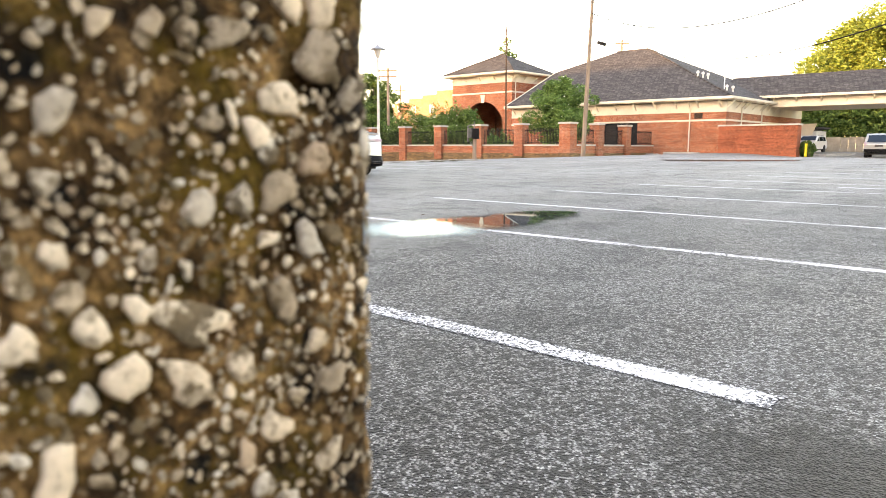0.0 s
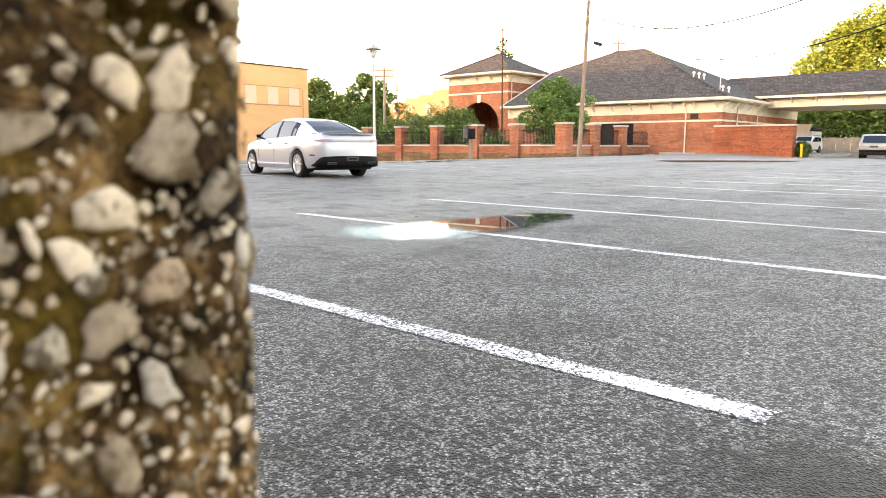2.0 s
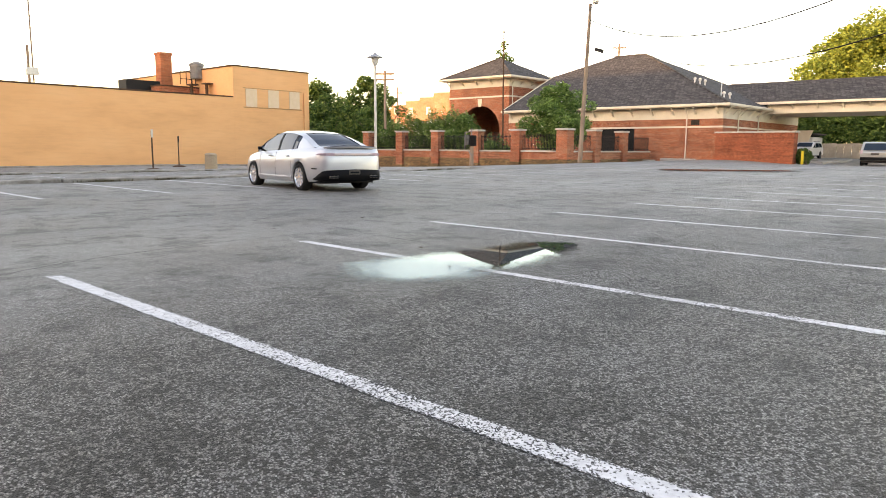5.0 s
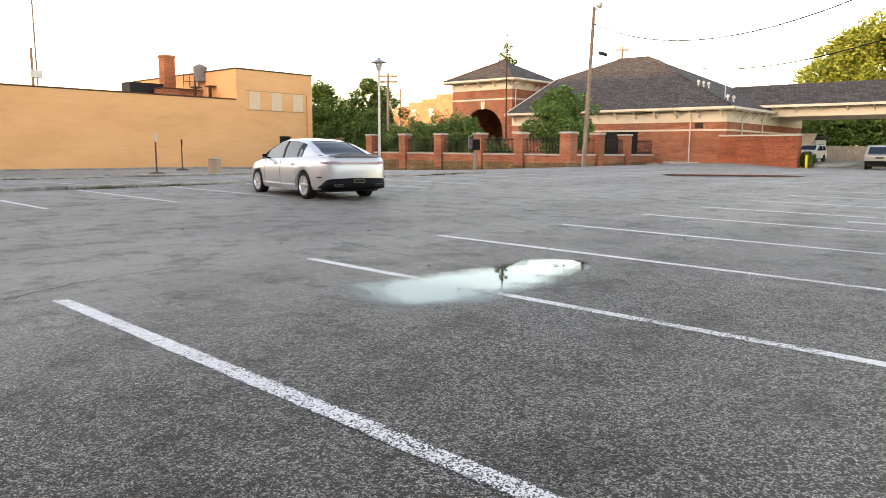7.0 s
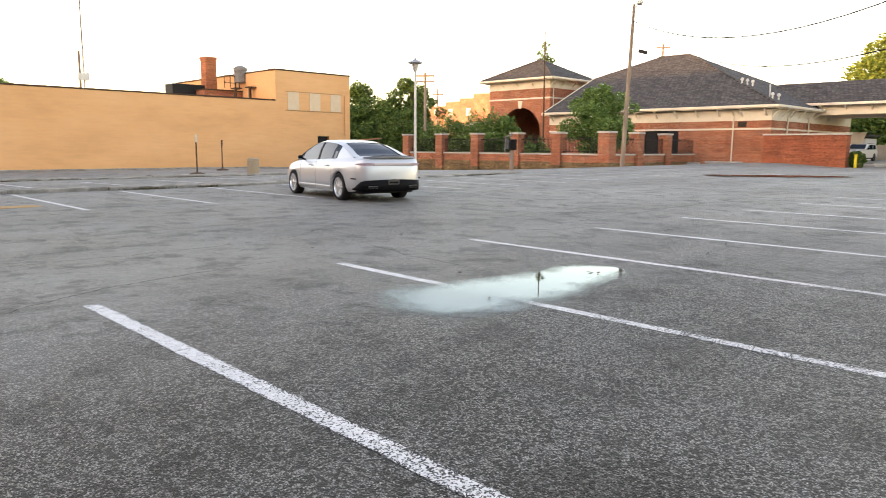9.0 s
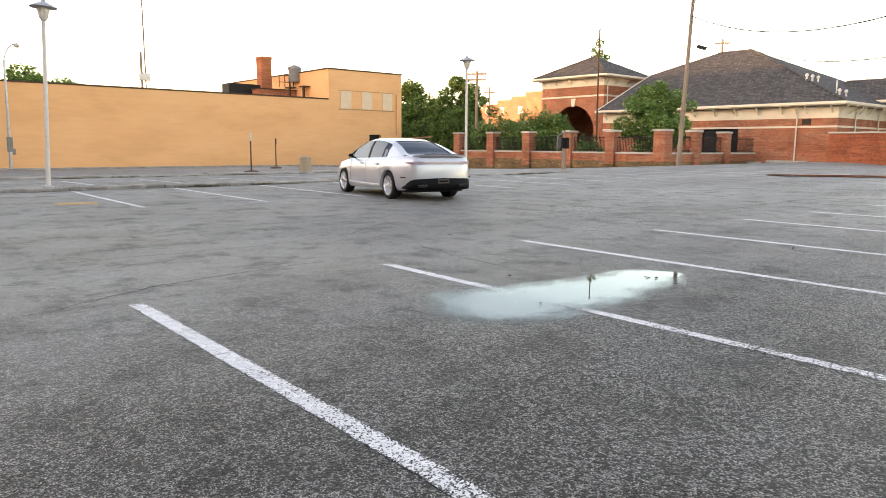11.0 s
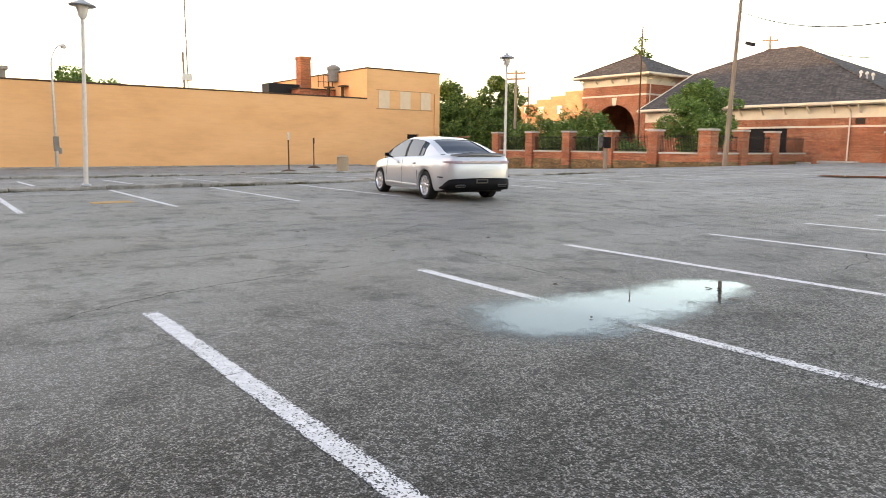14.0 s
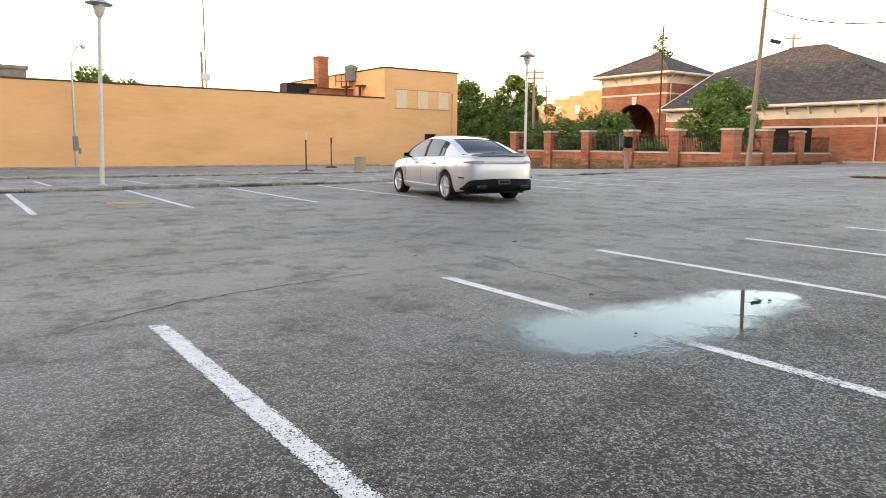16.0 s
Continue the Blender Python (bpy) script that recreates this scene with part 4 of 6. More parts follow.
def brick_hall():
    o = (-19, 57.8, 0)
    t = thing("brick_hall", "single storey red brick building with cream trim and hipped roof", "building", *o)
    x1, y0 = 0.4, 0.0
    lv = [(-0.5, 2.93, BRICK, 0.0, "wall"), (2.93, 3.08, CREAM, 0.03, "belt_course"), (3.08, 3.66, BRICK, 0.0, "wall"), (3.66, 4.55, CREAM, 0.02, "frieze")]
    # front wall, with an opening for the dark glazed entrance
    gx0, gx1 = -10.7, -7.4
    wall_run(t, (-21.4, y0), (gx0, y0), 0, lv)
    wall_run(t, (gx1, y0), (x1, y0), 0, lv)
    wall_run(t, (gx0, y0), (gx1, y0), 0, [(2.93, 3.08, CREAM, 0.03, "belt_course"), (3.08, 3.66, BRICK, 0.0, "wall"), (3.66, 4.55, CREAM, 0.02, "frieze")])
    bm = bmesh.new()
    box(bm, gx0, gx1, 0.2, 0.25, 0, 2.92)
    part("window", bm, DARK, t, "dark recessed glazing")
    for x in (gx0 + 0.02, gx0 + 1.1, gx0 + 2.2, gx1 - 0.08):
        bm = bmesh.new()
        box(bm, x, x + 0.06, 0.12, 0.195, 0, 2.92)
        part("mullion", bm, IRON, t)
    wall_run(t, (x1, y0 + 0.301), (x1, 20.4), 0, lv)
    bm = bmesh.new()
    box(bm, -21.4, x1 - 0.35, 20.1, 20.4, -0.5, 4.55)
    box(bm, -21.4, -21.1, 0.31, 20.09, -0.5, 4.55)
    part("rear_wall", bm, BRICK, t)
    # roof: hipped towards the car park, cut short by a gable beside the tower
    c1, c2, c3 = Vector((-18, 57.15, 4.74)), Vector((-18, 79.0, 4.74)), Vector((-40.7, 86.6, 4.74))
    c0, g0, g1 = Vector((-40.7, 57.15, 4.74)), Vector((-40.9, 66.6, 8.90)), Vector((-40.9, 77.2, 8.90))
    ra, rb = Vector((-36.4, 71.9, 11.2)), Vector((-32.7, 71.9, 11.2))
    for poly in ((c0, c1, rb, ra, g0), (c1, c2, rb), (c2, c3, g1, ra, rb), (g1, g0, ra)):
        bm = bmesh.new()
        prism(bm, [v - Vector(o) for v in poly], (0, 0, 0.12))
        part("roof_slope", bm, SHINGLE, t)
    for p, q in ((c1, rb), (ra, rb)):
        bm = bmesh.new()
        rod(bm, p - Vector(o) + Vector((0, 0, 0.13)), q - Vector(o) + Vector((0, 0, 0.13)), 0.09, seg=6)
        part("hip_cap", bm, SHINGLE, t)
    bm = bmesh.new()
    prism(bm, [v - Vector(o) for v in (c0, g0, g0 + Vector((0, 0, -0.3)), c0 + Vector((0, 0, -0.3)))], (-0.14, 0, 0.16))
    part("verge_board", bm, CREAM, t, "cream verge board")
    bm = bmesh.new()
    prism(bm, [Vector(v) - Vector(o) for v in ((-40.5, 57.9, 4.5), (-40.5, 66.6, 8.6), (-40.5, 77.2, 8.6), (-40.5, 85.8, 4.5))], (0.3, 0, 0))
    part("gable_wall", bm, BRICK, t)
    eaves(t, -40.7, -18.0, 57.15, 79.0, 4.80, o)
    brackets(t, (-21, y0), (x1, y0), 4.62, 1.9, 0.6)
    brackets(t, (x1, y0), (x1, 14), 4.62, 1.9, 0.6)
    downspout(t, -2.6, y0, 4.62, 0.25)
    downspout(t, x1, 3.2, 4.62, 2.4, (1, 0))
    downspout(t, x1, 8.2, 4.62, 2.4, (1, 0))
    bm = bmesh.new()
    box(bm, -2.25, -1.55, -0.02, 0.02, 3.15, 3.60)
    v = part("vent", bm, DARK, t, "dark louvred wall vent")
    for i in range(6):
        bm = bmesh.new()
        box(bm, -2.25, -1.55, -0.045, -0.021, 3.17 + i * 0.07, 3.20 + i * 0.07)
        part("slat", bm, RUST, v)
    # white roof vents on the side slope
    for x, yy, z in ((-22.94, 62.07, 6.95), (-22.85, 62.99, 6.92), (-22.76, 63.93, 6.88), (-19.5, 60.0, 5.4), (-19.32, 60.86, 5.35)):
        x, yy = x - o[0], yy - o[1]
        bm = bmesh.new()
        rod(bm, (x, yy, z), (x, yy, z + 0.40), 0.075)
        lathe(bm, [(0.075, 0.38), (0.15, 0.40), (0.12, 0.55), (0.03, 0.62)], 12, (x, yy, z))
        part("roof_vent", bm, LAMPWHITE, t, "white roof vent pipe")
    bm = bmesh.new()
    rod(bm, (-0.85, 2.5, 5.5), (-0.85, 2.5, 6.7), 0.05)
    part("flue", bm, STEEL, t)
    return t


brick_hall()
for xa, xb, ya in ((-24.9, -23.4, 55.6), (-23.3, -20.3, 56.6)):
    bm = bmesh.new()
    z = gz((xa + xb) / 2, ya)
    box(bm, xa, xb, ya, ya + 0.4, z - 0.05, z + 0.16, 0.03)
    solo("concrete_slab", bm, CONCRETE, "loose weathered concrete slab beside the brick wall", "slab", "loose slabs")


def enclosure_wall():
    t = thing("enclosure_wall", "smooth red brick screen wall with a stone coping", "wall", -19, 57.2, 0)
    bm = bmesh.new()
    box(bm, 0.15, 6.1, -0.15, 0.15, -0.3, 2.45)
    box(bm, 5.8, 6.1, 0.151, 0.8, -0.3, 2.45)
    part("wall_panel", bm, brick_material("smooth_red_brick", (0.34, 0.088, 0.042), (0.27, 0.070, 0.035), (0.34, 0.13, 0.075), 0.6), t)
    bm = bmesh.new()
    box(bm, 0.08, 6.2, -0.22, 0.22, 2.453, 2.57, 0.02)
    box(bm, 5.72, 6.2, 0.225, 0.9, 2.453, 2.57, 0.02)
    part("coping", bm, STONE, t)


enclosure_wall()

# white slanting door hood on the far side of the hall
bm = bmesh.new()
prism(bm, [(-17.3, 72, 1.9), (-15.9, 72, 1.9), (-15.5, 72, 3.0), (-17.3, 72, 3.0)], (0, 0.15, 0))
hood = solo("door_hood", bm, CREAM, "pale slanting hood over a side door", "hood")

# kerbed island beside the white car
bm = bmesh.new()
prism(bm, [(-13.3, 63.5, -0.1), (-12.3, 63.0, -0.1), (-12.2, 70, -0.1), (-14.2, 82, -0.1), (-15.6, 84, -0.1), (-15.2, 76, -0.1)], (0, 0, gz(-13, 72) + 0.25))
bmesh.ops.bevel(bm, geom=list(bm.edges), offset=0.03, segments=2, affect="EDGES")
solo("traffic_island", bm, CONCRETE, "pale concrete kerbed island beside the drive", "island", kind="structure")


def canopy():
    o = (-19, 68, 0)
    t = thing("drive_canopy", "long shingled drive through canopy with cream fascia", "canopy", *o)
    bm = bmesh.new()
    prism(bm, [(-4.5, -0.6, 5.38), (28, -0.6, 5.38), (24, 4.2, 7.55), (-4.5, 4.2, 7.55)], (0, 0, 0.12))
    part("roof_slope", bm, SHINGLE, t)
    bm = bmesh.new()
    prism(bm, [(-4.5, 9, 5.38), (-4.5, 4.2, 7.55), (24, 4.2, 7.55), (28, 9, 5.38)], (0, 0, 0.12))
    part("roof_slope", bm, SHINGLE, t)
    bm = bmesh.new()
    box(bm, -0.3, 28.1, -0.76, -0.6, 5.22, 5.45, 0.03)
    part("gutter", bm, CREAM, t)
    bm = bmesh.new()
    box(bm, 0.5, 27.6, -0.12, 0.12, 4.42, 5.22)
    box(bm, 0.5, 27.6, 8.3, 8.5, 4.42, 5.22)
    part("fascia", bm, CREAM, t)
    bm = bmesh.new()
    box(bm, 0.5, 27.6, 0.125, 8.295, 4.42, 4.6)
    part("soffit", bm, CREAM, t)
    for i in range(14):
        x = 0.8 + i * 2.0
        bm = bmesh.new()
        prism(bm, [(x - 0.07, -0.12, 4.75), (x - 0.07, -0.6, 5.22), (x - 0.07, -0.12, 5.22)], (0.14, 0, 0))
        part("bracket", bm, CREAM, t)
    for x in (17, 27):
        for y in (0.6, 7.8):
            bm = bmesh.new()
            box(bm, x - 0.35, x + 0.35, y - 0.35, y + 0.35, 0, 4.42)
            part("column", bm, BRICK, t)


canopy()


def tower():
    o = (-47.95, 62, 0)
    t = thing("arched_tower", "red brick entrance tower with an arch and hipped roof", "tower", *o)
    hw, cx, rad, spring, topz = 4.35, 0.25, 2.9, 2.95, 7.85
    # front wall with a round arch cut through it
    arc = [(cx + rad * math.cos(a), spring + rad * math.sin(a)) for a in np.linspace(math.pi, 0, 21)]
    bm = bmesh.new()
    prism(bm, [(-hw, 0, -0.9), (-hw, 0, topz), (hw, 0, topz), (hw, 0, -0.9), (cx + rad, 0, -0.9)] + [(x, 0, z) for x, z in arc[::-1]] + [(cx - rad, 0, -0.9)], (0, 0.4, 0))
    part("front_wall", bm, BRICK, t)
    bm = bmesh.new()
    box(bm, hw - 0.4, hw, 0.401, 8, -0.9, topz)
    box(bm, -hw, -hw + 0.4, 0.401, 8, -0.9, topz)
    box(bm, -hw + 0.401, hw - 0.401, 7.6, 8, -0.9, topz)
    part("side_wall", bm, BRICK, t)
    for lo, hi, nm in ((6.72, 6.9, "belt_course"), (topz, 8.72, "frieze")):
        bm = bmesh.new()
        box(bm, -hw - 0.03, hw + 0.03, -0.03, 8.03, lo, hi)
        part(nm, bm, CREAM, t) if nm == "frieze" else (box(bm, -hw + 0.1, hw - 0.1, 0.1, 7.9, lo - 0.001, hi + 0.001), part(nm, bm, CREAM, t))
    bm = bmesh.new()
    prism(bm, [(cx - 0.32, -0.06, 6.6), (cx + 0.32, -0.06, 6.6), (cx + 0.2, -0.06, 5.75), (cx - 0.2, -0.06, 5.75)], (0, 0.055, 0))
    part("keystone", bm, CREAM, t)
    hip_roof(-53.1, -42.8, 61.2, 70.8, 8.86, 11.4, (-47.95, 66.0), (-47.94, 66.0), t, o)
    eaves(t, -53.1, -42.8, 61.2, 70.8, 8.9, o)
    brackets(t, (-hw, 0), (hw, 0), 8.75, 2.1, 0.65)
    brackets(t, (hw, 0), (hw, 8), 8.75, 2.0, 0.65)
    downspout(t, hw - 0.0, 0.5, 8.75, 3.2, (1, 0))
    bm = bmesh.new()
    box(bm, cx - rad, cx + rad, 0.9, 1.0, 0.9, 1.0)
    for i in range(30):
        x = cx - rad + 0.1 + i * 0.175
        box(bm, x - 0.015, x + 0.015, 0.5, 0.53, -0.5, 2.9)
    part("gate", bm, IRON, t, "black iron gate bars")
    bm = bmesh.new()
    rod(bm, (cx + 0.6, 3, 5.2), (cx + 0.6, 3, 7.8), 0.02)
    lathe(bm, [(0.05, 0), (0.22, 0.1), (0.25, 0.5), (0.1, 0.65)], 12, (cx + 0.6, 3, 4.75))
    part("lantern", bm, LAMPWHITE, t, "pale hanging lantern")


tower()


# ---- things behind ----
def far_parapet():
    t = thing("stepped_building", "orange brick building with a stepped parapet in evening sun", "building", -103, 112, 0)
    for i, (a, b, h) in enumerate(((-20, -12, 9.8), (-12, -7.3, 10.6), (-7.3, -3.0, 11.4), (-3.0, 1.2, 12.0), (1.2, 11, 12.8))):
        bm = bmesh.new()
        box(bm, a, b - 0.01, 0, 16, -2, h)
        part("wall", bm, ORANGEBRICK, t)
        bm = bmesh.new()
        box(bm, a, b - 0.01, -0.1, 0.4, h + 0.003, h + 0.25)
        part("coping", bm, STONE, t)
    # bright window openings put in as off-white panels
    for a, b, lo, hi in ((-11.1, -10.0, 8.7, 10.1), (-6.5, -5.1, 8.5, 10.0), (-0.9, 0.5, 8.3, 10.0)):
        bm = bmesh.new()
        box(bm, a, b, -0.06, -0.005, lo, hi, 0.02)
        part("window", bm, LAMPWHITE, t, "pale panel put in for a bright window")


far_parapet()
# low shelter with a sunlit terracotta roof beyond the street
sh = thing("street_shelter", "low open shelter with a sunlit terracotta roof", "shelter", -57.0, 47.2, gz(-57, 47.2))
bm = bmesh.new()
prism(bm, [(-1.5, -1.7, 2.95), (1.5, -1.7, 2.95), (0.4, 1.7, 3.25), (-0.4, 1.7, 3.25)], (0, 0, 0.14))
bm.transform(Matrix.Rotation(radians(-38), 4, "Z"))
part("roof", bm, ORANGEBRICK, sh, "sunlit terracotta roof")
for x, y in ((-1.2, -1.2), (1.2, -1.2), (-0.3, 1.3), (0.3, 1.3)):
    bm = bmesh.new()
    rod(bm, (x, y, -0.2), (x, y, 3.0), 0.05)
    bm.transform(Matrix.Rotation(radians(-38), 4, "Z"))
    part("post", bm, RUST, sh)
bm = bmesh.new()
for i in range(60):
    x = -30 + i * 0.8
    box(bm, x, x + 0.78, 92 + 0.02 * (i % 2), 92.05 + 0.02 * (i % 2), 0, 1.95 + 0.03 * (i % 3))
solo("wooden_fence", bm, varied("weathered_boards", (0.20, 0.16, 0.12), (0.34, 0.28, 0.21), 1.5, 0.9), "weathered grey board fence under the trees", "fence")
wh = thing("white_shed", "small white clapboard shed with a dark awning", "shed", -19.2, 84, 0.0)
bm = bmesh.new()
box(bm, -2, 0.6, 0, 4, -0.3, 2.6)
part("wall", bm, LAMPWHITE, wh)
bm = bmesh.new()
prism(bm, [(-2.2, -0.4, 2.5), (0.9, -0.4, 3.0), (0.9, -0.4, 2.85), (-2.2, -0.4, 2.35)], (0, 4.8, 0))
part("roof", bm, SHINGLE, wh)
bm = bmesh.new()
prism(bm, [(-2.4, -0.9, 2.1), (-0.4, -0.9, 2.1), (-0.4, 0, 2.7), (-2.4, 0, 2.7)], (0, 0, 0.08))
part("awning", bm, DARK, wh)
bm = bmesh.new()
rod(bm, (-11.8, 55.5, 0.1), (-11.8, 55.5, 1.05), 0.09)
solo("safety_bollard", bm, varied("yellow_paint", (0.55, 0.38, 0.03), (0.7, 0.5, 0.05), 5), "yellow painted steel safety bollard", "bollard")
# plain unseen buildings added behind the camera to close the place
# the south one is tall enough to keep low sun and glow off
bm = bmesh.new()
box(bm, -190, 80, -62, -50, -0.5, 24)
solo("shade_block_south", bm, BRICK, "plain unseen brick block added to shade the car park", "building", kind="structure")
bm = bmesh.new()
box(bm, 48, 60, -49, 40, -0.5, 7.5)
solo("building_east", bm, CREAM, "plain pale building closing the car park", "building", kind="structure")


# ---- trees ----
def leaves(rng, lobes, count, size, spread=1.0):
    """Small bent leaf pairs scattered through uneven lobes, thicker near their skins."""
    v, f = [], []
    weights = [r[3] * r[4] for r in lobes]
    for _ in range(count):
        cx, cy, cz, rx, ry, rz = rng.choices(lobes, weights)[0]
        d = Vector((rng.gauss(0, 1), rng.gauss(0, 1), rng.gauss(0, 1))).normalized()
        k = rng.uniform(0.35, 1.0) ** 0.5 * (1 + 0.28 * noise.noise(d * 2.2 + Vector((cx, cy, cz))))
        c = Vector((cx + d.x * rx * k, cy + d.y * ry * k, cz + d.z * rz * k))
        if noise.noise(c * 0.9 / spread) < -0.32:
            continue
        s = size * rng.uniform(0.6, 1.3)
        a = Vector((rng.gauss(0, 1), rng.gauss(0, 1), rng.gauss(0, 0.5))).normalized()
        b = a.cross(Vector((rng.gauss(0, 1), rng.gauss(0, 1), rng.gauss(0, 1)))).normalized()
        i = len(v)
        v += [tuple(c - a * s), tuple(c + b * s * 0.45), tuple(c + a * s), tuple(c - b * s * 0.45)]
        f.append((i, i + 1, i + 2, i + 3))
    return v, f


def tree(name, label, x, y, lobes, count, size, material, trunk_r, seed, limb_to=6, category="tree", blossoms=0):
    z = gz(x, y)
    t = thing(name, label, category, x, y, z)
    rng = random.Random(seed)
    low = min(l[2] - l[5] * 0.5 for l in lobes)
    bm = bmesh.new()
    fork = Vector((rng.uniform(-0.1, 0.1), rng.uniform(-0.1, 0.1), max(0.5, low)))
    rod(bm, (0, 0, -0.2), fork, trunk_r, trunk_r * 0.72, 9)
    for l in rng.sample(lobes, min(limb_to, len(lobes))):
        tip = Vector(l[:3])
        mid = fork.lerp(tip, 0.5) + Vector((rng.uniform(-0.3, 0.3), rng.uniform(-0.3, 0.3), 0.2))
        rod(bm, fork, mid, trunk_r * 0.5, trunk_r * 0.32, 7)
        rod(bm, mid, tip, trunk_r * 0.32, trunk_r * 0.1, 6)
        for _ in range(3):
            e = tip + Vector((rng.uniform(-1, 1) * l[3], rng.uniform(-1, 1) * l[4], rng.uniform(-0.2, 0.9) * l[5]))
            rod(bm, mid.lerp(tip, rng.uniform(0.3, 1)), e, trunk_r * 0.14, trunk_r * 0.04, 5)
    part("trunk", bm, BARK, t)
    v, f = leaves(rng, lobes, count, size)
    quads_object("crown", v, f, material, t)
    if blossoms:
        v, f = leaves(rng, lobes, blossoms, size * 0.7)
        tagged(quads_object("blossom", v, f, BLOSSOM, t), "white blossom clusters")
    return t


def blob(rng, w, d, z0, z1, k, r0, r1):
    """Lobes filling a rough crown."""
    out = []
    for _ in range(k):
        h = rng.random()
        fall = math.sqrt(max(0.12, 1 - (2 * h - 0.85) ** 2))
        a = rng.uniform(0, 6.28)
        q = rng.uniform(0.2, 0.85)
        r = rng.uniform(r0, r1)
        out.append((w * q * fall * math.cos(a), d * q * fall * math.sin(a), z0 + (z1 - z0) * h, r, r, r * 0.8))
    return out


TR = random.Random(5)
tree("garden_tree", "round leafy green tree behind the brick wall", -29.4, 49.8, blob(TR, 4.3, 2.8, 1.7, 6.1, 60, 0.5, 1.15), 40000, 0.115, LEAF, 0.14, 21, blossoms=700)
for x, y, w, h, s in ((-45.6, 47, 2.4, 3.9, 31), (-42.5, 46.6, 2.2, 4.1, 32), (-39.6, 46.8, 2.1, 4.3, 33), (-36.9, 46.6, 1.9, 4.1, 34), (-34.4, 47.4, 1.3, 1.7, 35)):
    lobes = blob(TR, w, 1.5, 0.9, h - 0.05, 44, 0.3, 0.85) + [(TR.uniform(-w, w) * 0.8, TR.uniform(-1, 1), h + TR.uniform(-0.2, 0.8), 0.22, 0.22, 0.6) for _ in range(9)]
    tree("flowering_shrub", "tall green shrub with white blossom behind railings", x, y, lobes, 22000, 0.10, LEAFLIGHT, 0.06, s, category="shrub", blossoms=1500 if x < -38 else 300)
for x, y, w, z1, s, k, r0, r1 in ((-82, 66, 6.2, 11.4, 41, 64, 0.8, 1.7), (-70.8, 66, 6.4, 11.5, 42, 64, 0.7, 1.5), (-76.5, 62, 6.5, 7.4, 43, 40, 1.2, 2.0), (-66, 62, 4.6, 6.6, 44, 26, 1.2, 2.0), (-60, 56, 3.2, 4.6, 45, 20, 1.0, 1.6), (-72, 52, 4.0, 5.2, 46, 20, 1.2, 2.0), (-82, 58, 5.5, 7.5, 47, 26, 1.4, 2.2), (-92, 72, 6.0, 7.6, 49, 26, 1.4, 2.2), (-54.8, 54.5, 3.4, 2.9, 48, 24, 0.8, 1.3)):
    tree("street_tree", "dense dark green tree beyond the street", x, y, blob(TR, w, w * 0.8, 1.4, z1, k, r0, r1), 22000, 0.21, LEAFDARK, 0.25, s, limb_to=12)
tree("tall_tree", "big tree with yellow green leaves in evening sun", -14.8, 99, blob(TR, 14.0, 6, 3.5, 16.4, 120, 1.5, 3.1), 140000, 0.23, LEAFGOLD, 0.5, 51)
for x, s in ((-22, 52), (-14, 53), (-6, 54), (2, 55)):
    tree("hedge_tree", "dark green understorey tree behind the board fence", x, 95, blob(TR, 4.8, 2.2, 1.0, 5.2, 24, 1.3, 1.9), 20000, 0.24, LEAFDARK, 0.15, s)
tree("conifer", "thin grey green conifer behind the tower", -61.2, 84, [(0.4 * math.sin(i * 2.3), 0, 6 + i * 1.02, max(0.6, 3.9 - i * 0.28), max(0.6, 3.9 - i * 0.28), 0.55) for i in range(12)], 14000, 0.2, LEAFDARK, 0.2, 61)
tree("street_tree", "green tree top rising behind the ochre wall", -92, 17.2, blob(TR, 5.2, 5.2, 3, 10.2, 26, 1.0, 2.0), 14000, 0.25, LEAF, 0.3, 62)
tree("round_shrub", "clipped dark green shrub beside the screen wall", -12.2, 58.0, [(-0.3, 0.3, 0.55, 0.6, 0.6, 0.65)], 4500, 0.08, LEAFDARK, 0.08, 63, category="shrub")


# ---- lamps, poles, wires ----
def lot_lamp():
    t = thing("lot_lamp", "off-white car park lamp post with a hooded lantern", "lamp post", group="car park lamp posts")
    bm = bmesh.new()
    rod(bm, (0, 0, 0), (0, 0, 4.42), 0.062, 0.045, 12)
    part("pole", bm, LAMPWHITE, t)
    bm = bmesh.new()
    lathe(bm, [(0.06, 4.38), (0.075, 4.42), (0.11, 4.46), (0.12, 4.52), (0.15, 4.64), (0.165, 4.72)], 16)
    part("lantern", bm, LAMPWHITE, t, "ribbed off-white lantern body", True)
    bm = bmesh.new()
    lathe(bm, [(0.33, 4.715), (0.335, 4.735), (0.2, 4.80), (0.07, 4.86), (0.04, 4.92)], 20)
    part("hood", bm, STEEL, t, "flat grey metal hood", True)
    bm = bmesh.new()
    lathe(bm, [(0.13, 0.0), (0.13, 0.03), (0.09, 0.06)], 14)
    part("base_plate", bm, STEEL, t)
    return t


lamp = lot_lamp()
lamp.matrix_world = pose(-18.45, 4.32, 0.10, -2.4, 0, 0)
copy_thing(lamp, pose(-19.05, 20.1, gz(-19, 20)))

ul = thing("utility_pole", "tall leaning weathered wooden utility pole with a street light", "utility pole", -22.65, 42.55, 0.05)
bm = bmesh.new()
rod(bm, (0, 0, -0.3), (0.40, 0, 10.75), 0.165, 0.10, 12)
part("pole", bm, POLEWOOD, ul)
bm = bmesh.new()
rod(bm, (0.38, 0, 10.3), (0.78, -0.1, 10.85), 0.03)
part("lamp_arm", bm, STEEL, ul)
bm = bmesh.new()
lathe(bm, [(0.05, 0.12), (0.2, 0.05), (0.22, -0.08), (0.15, -0.2), (0.05, -0.24)], 14, (0.86, -0.1, 10.85))
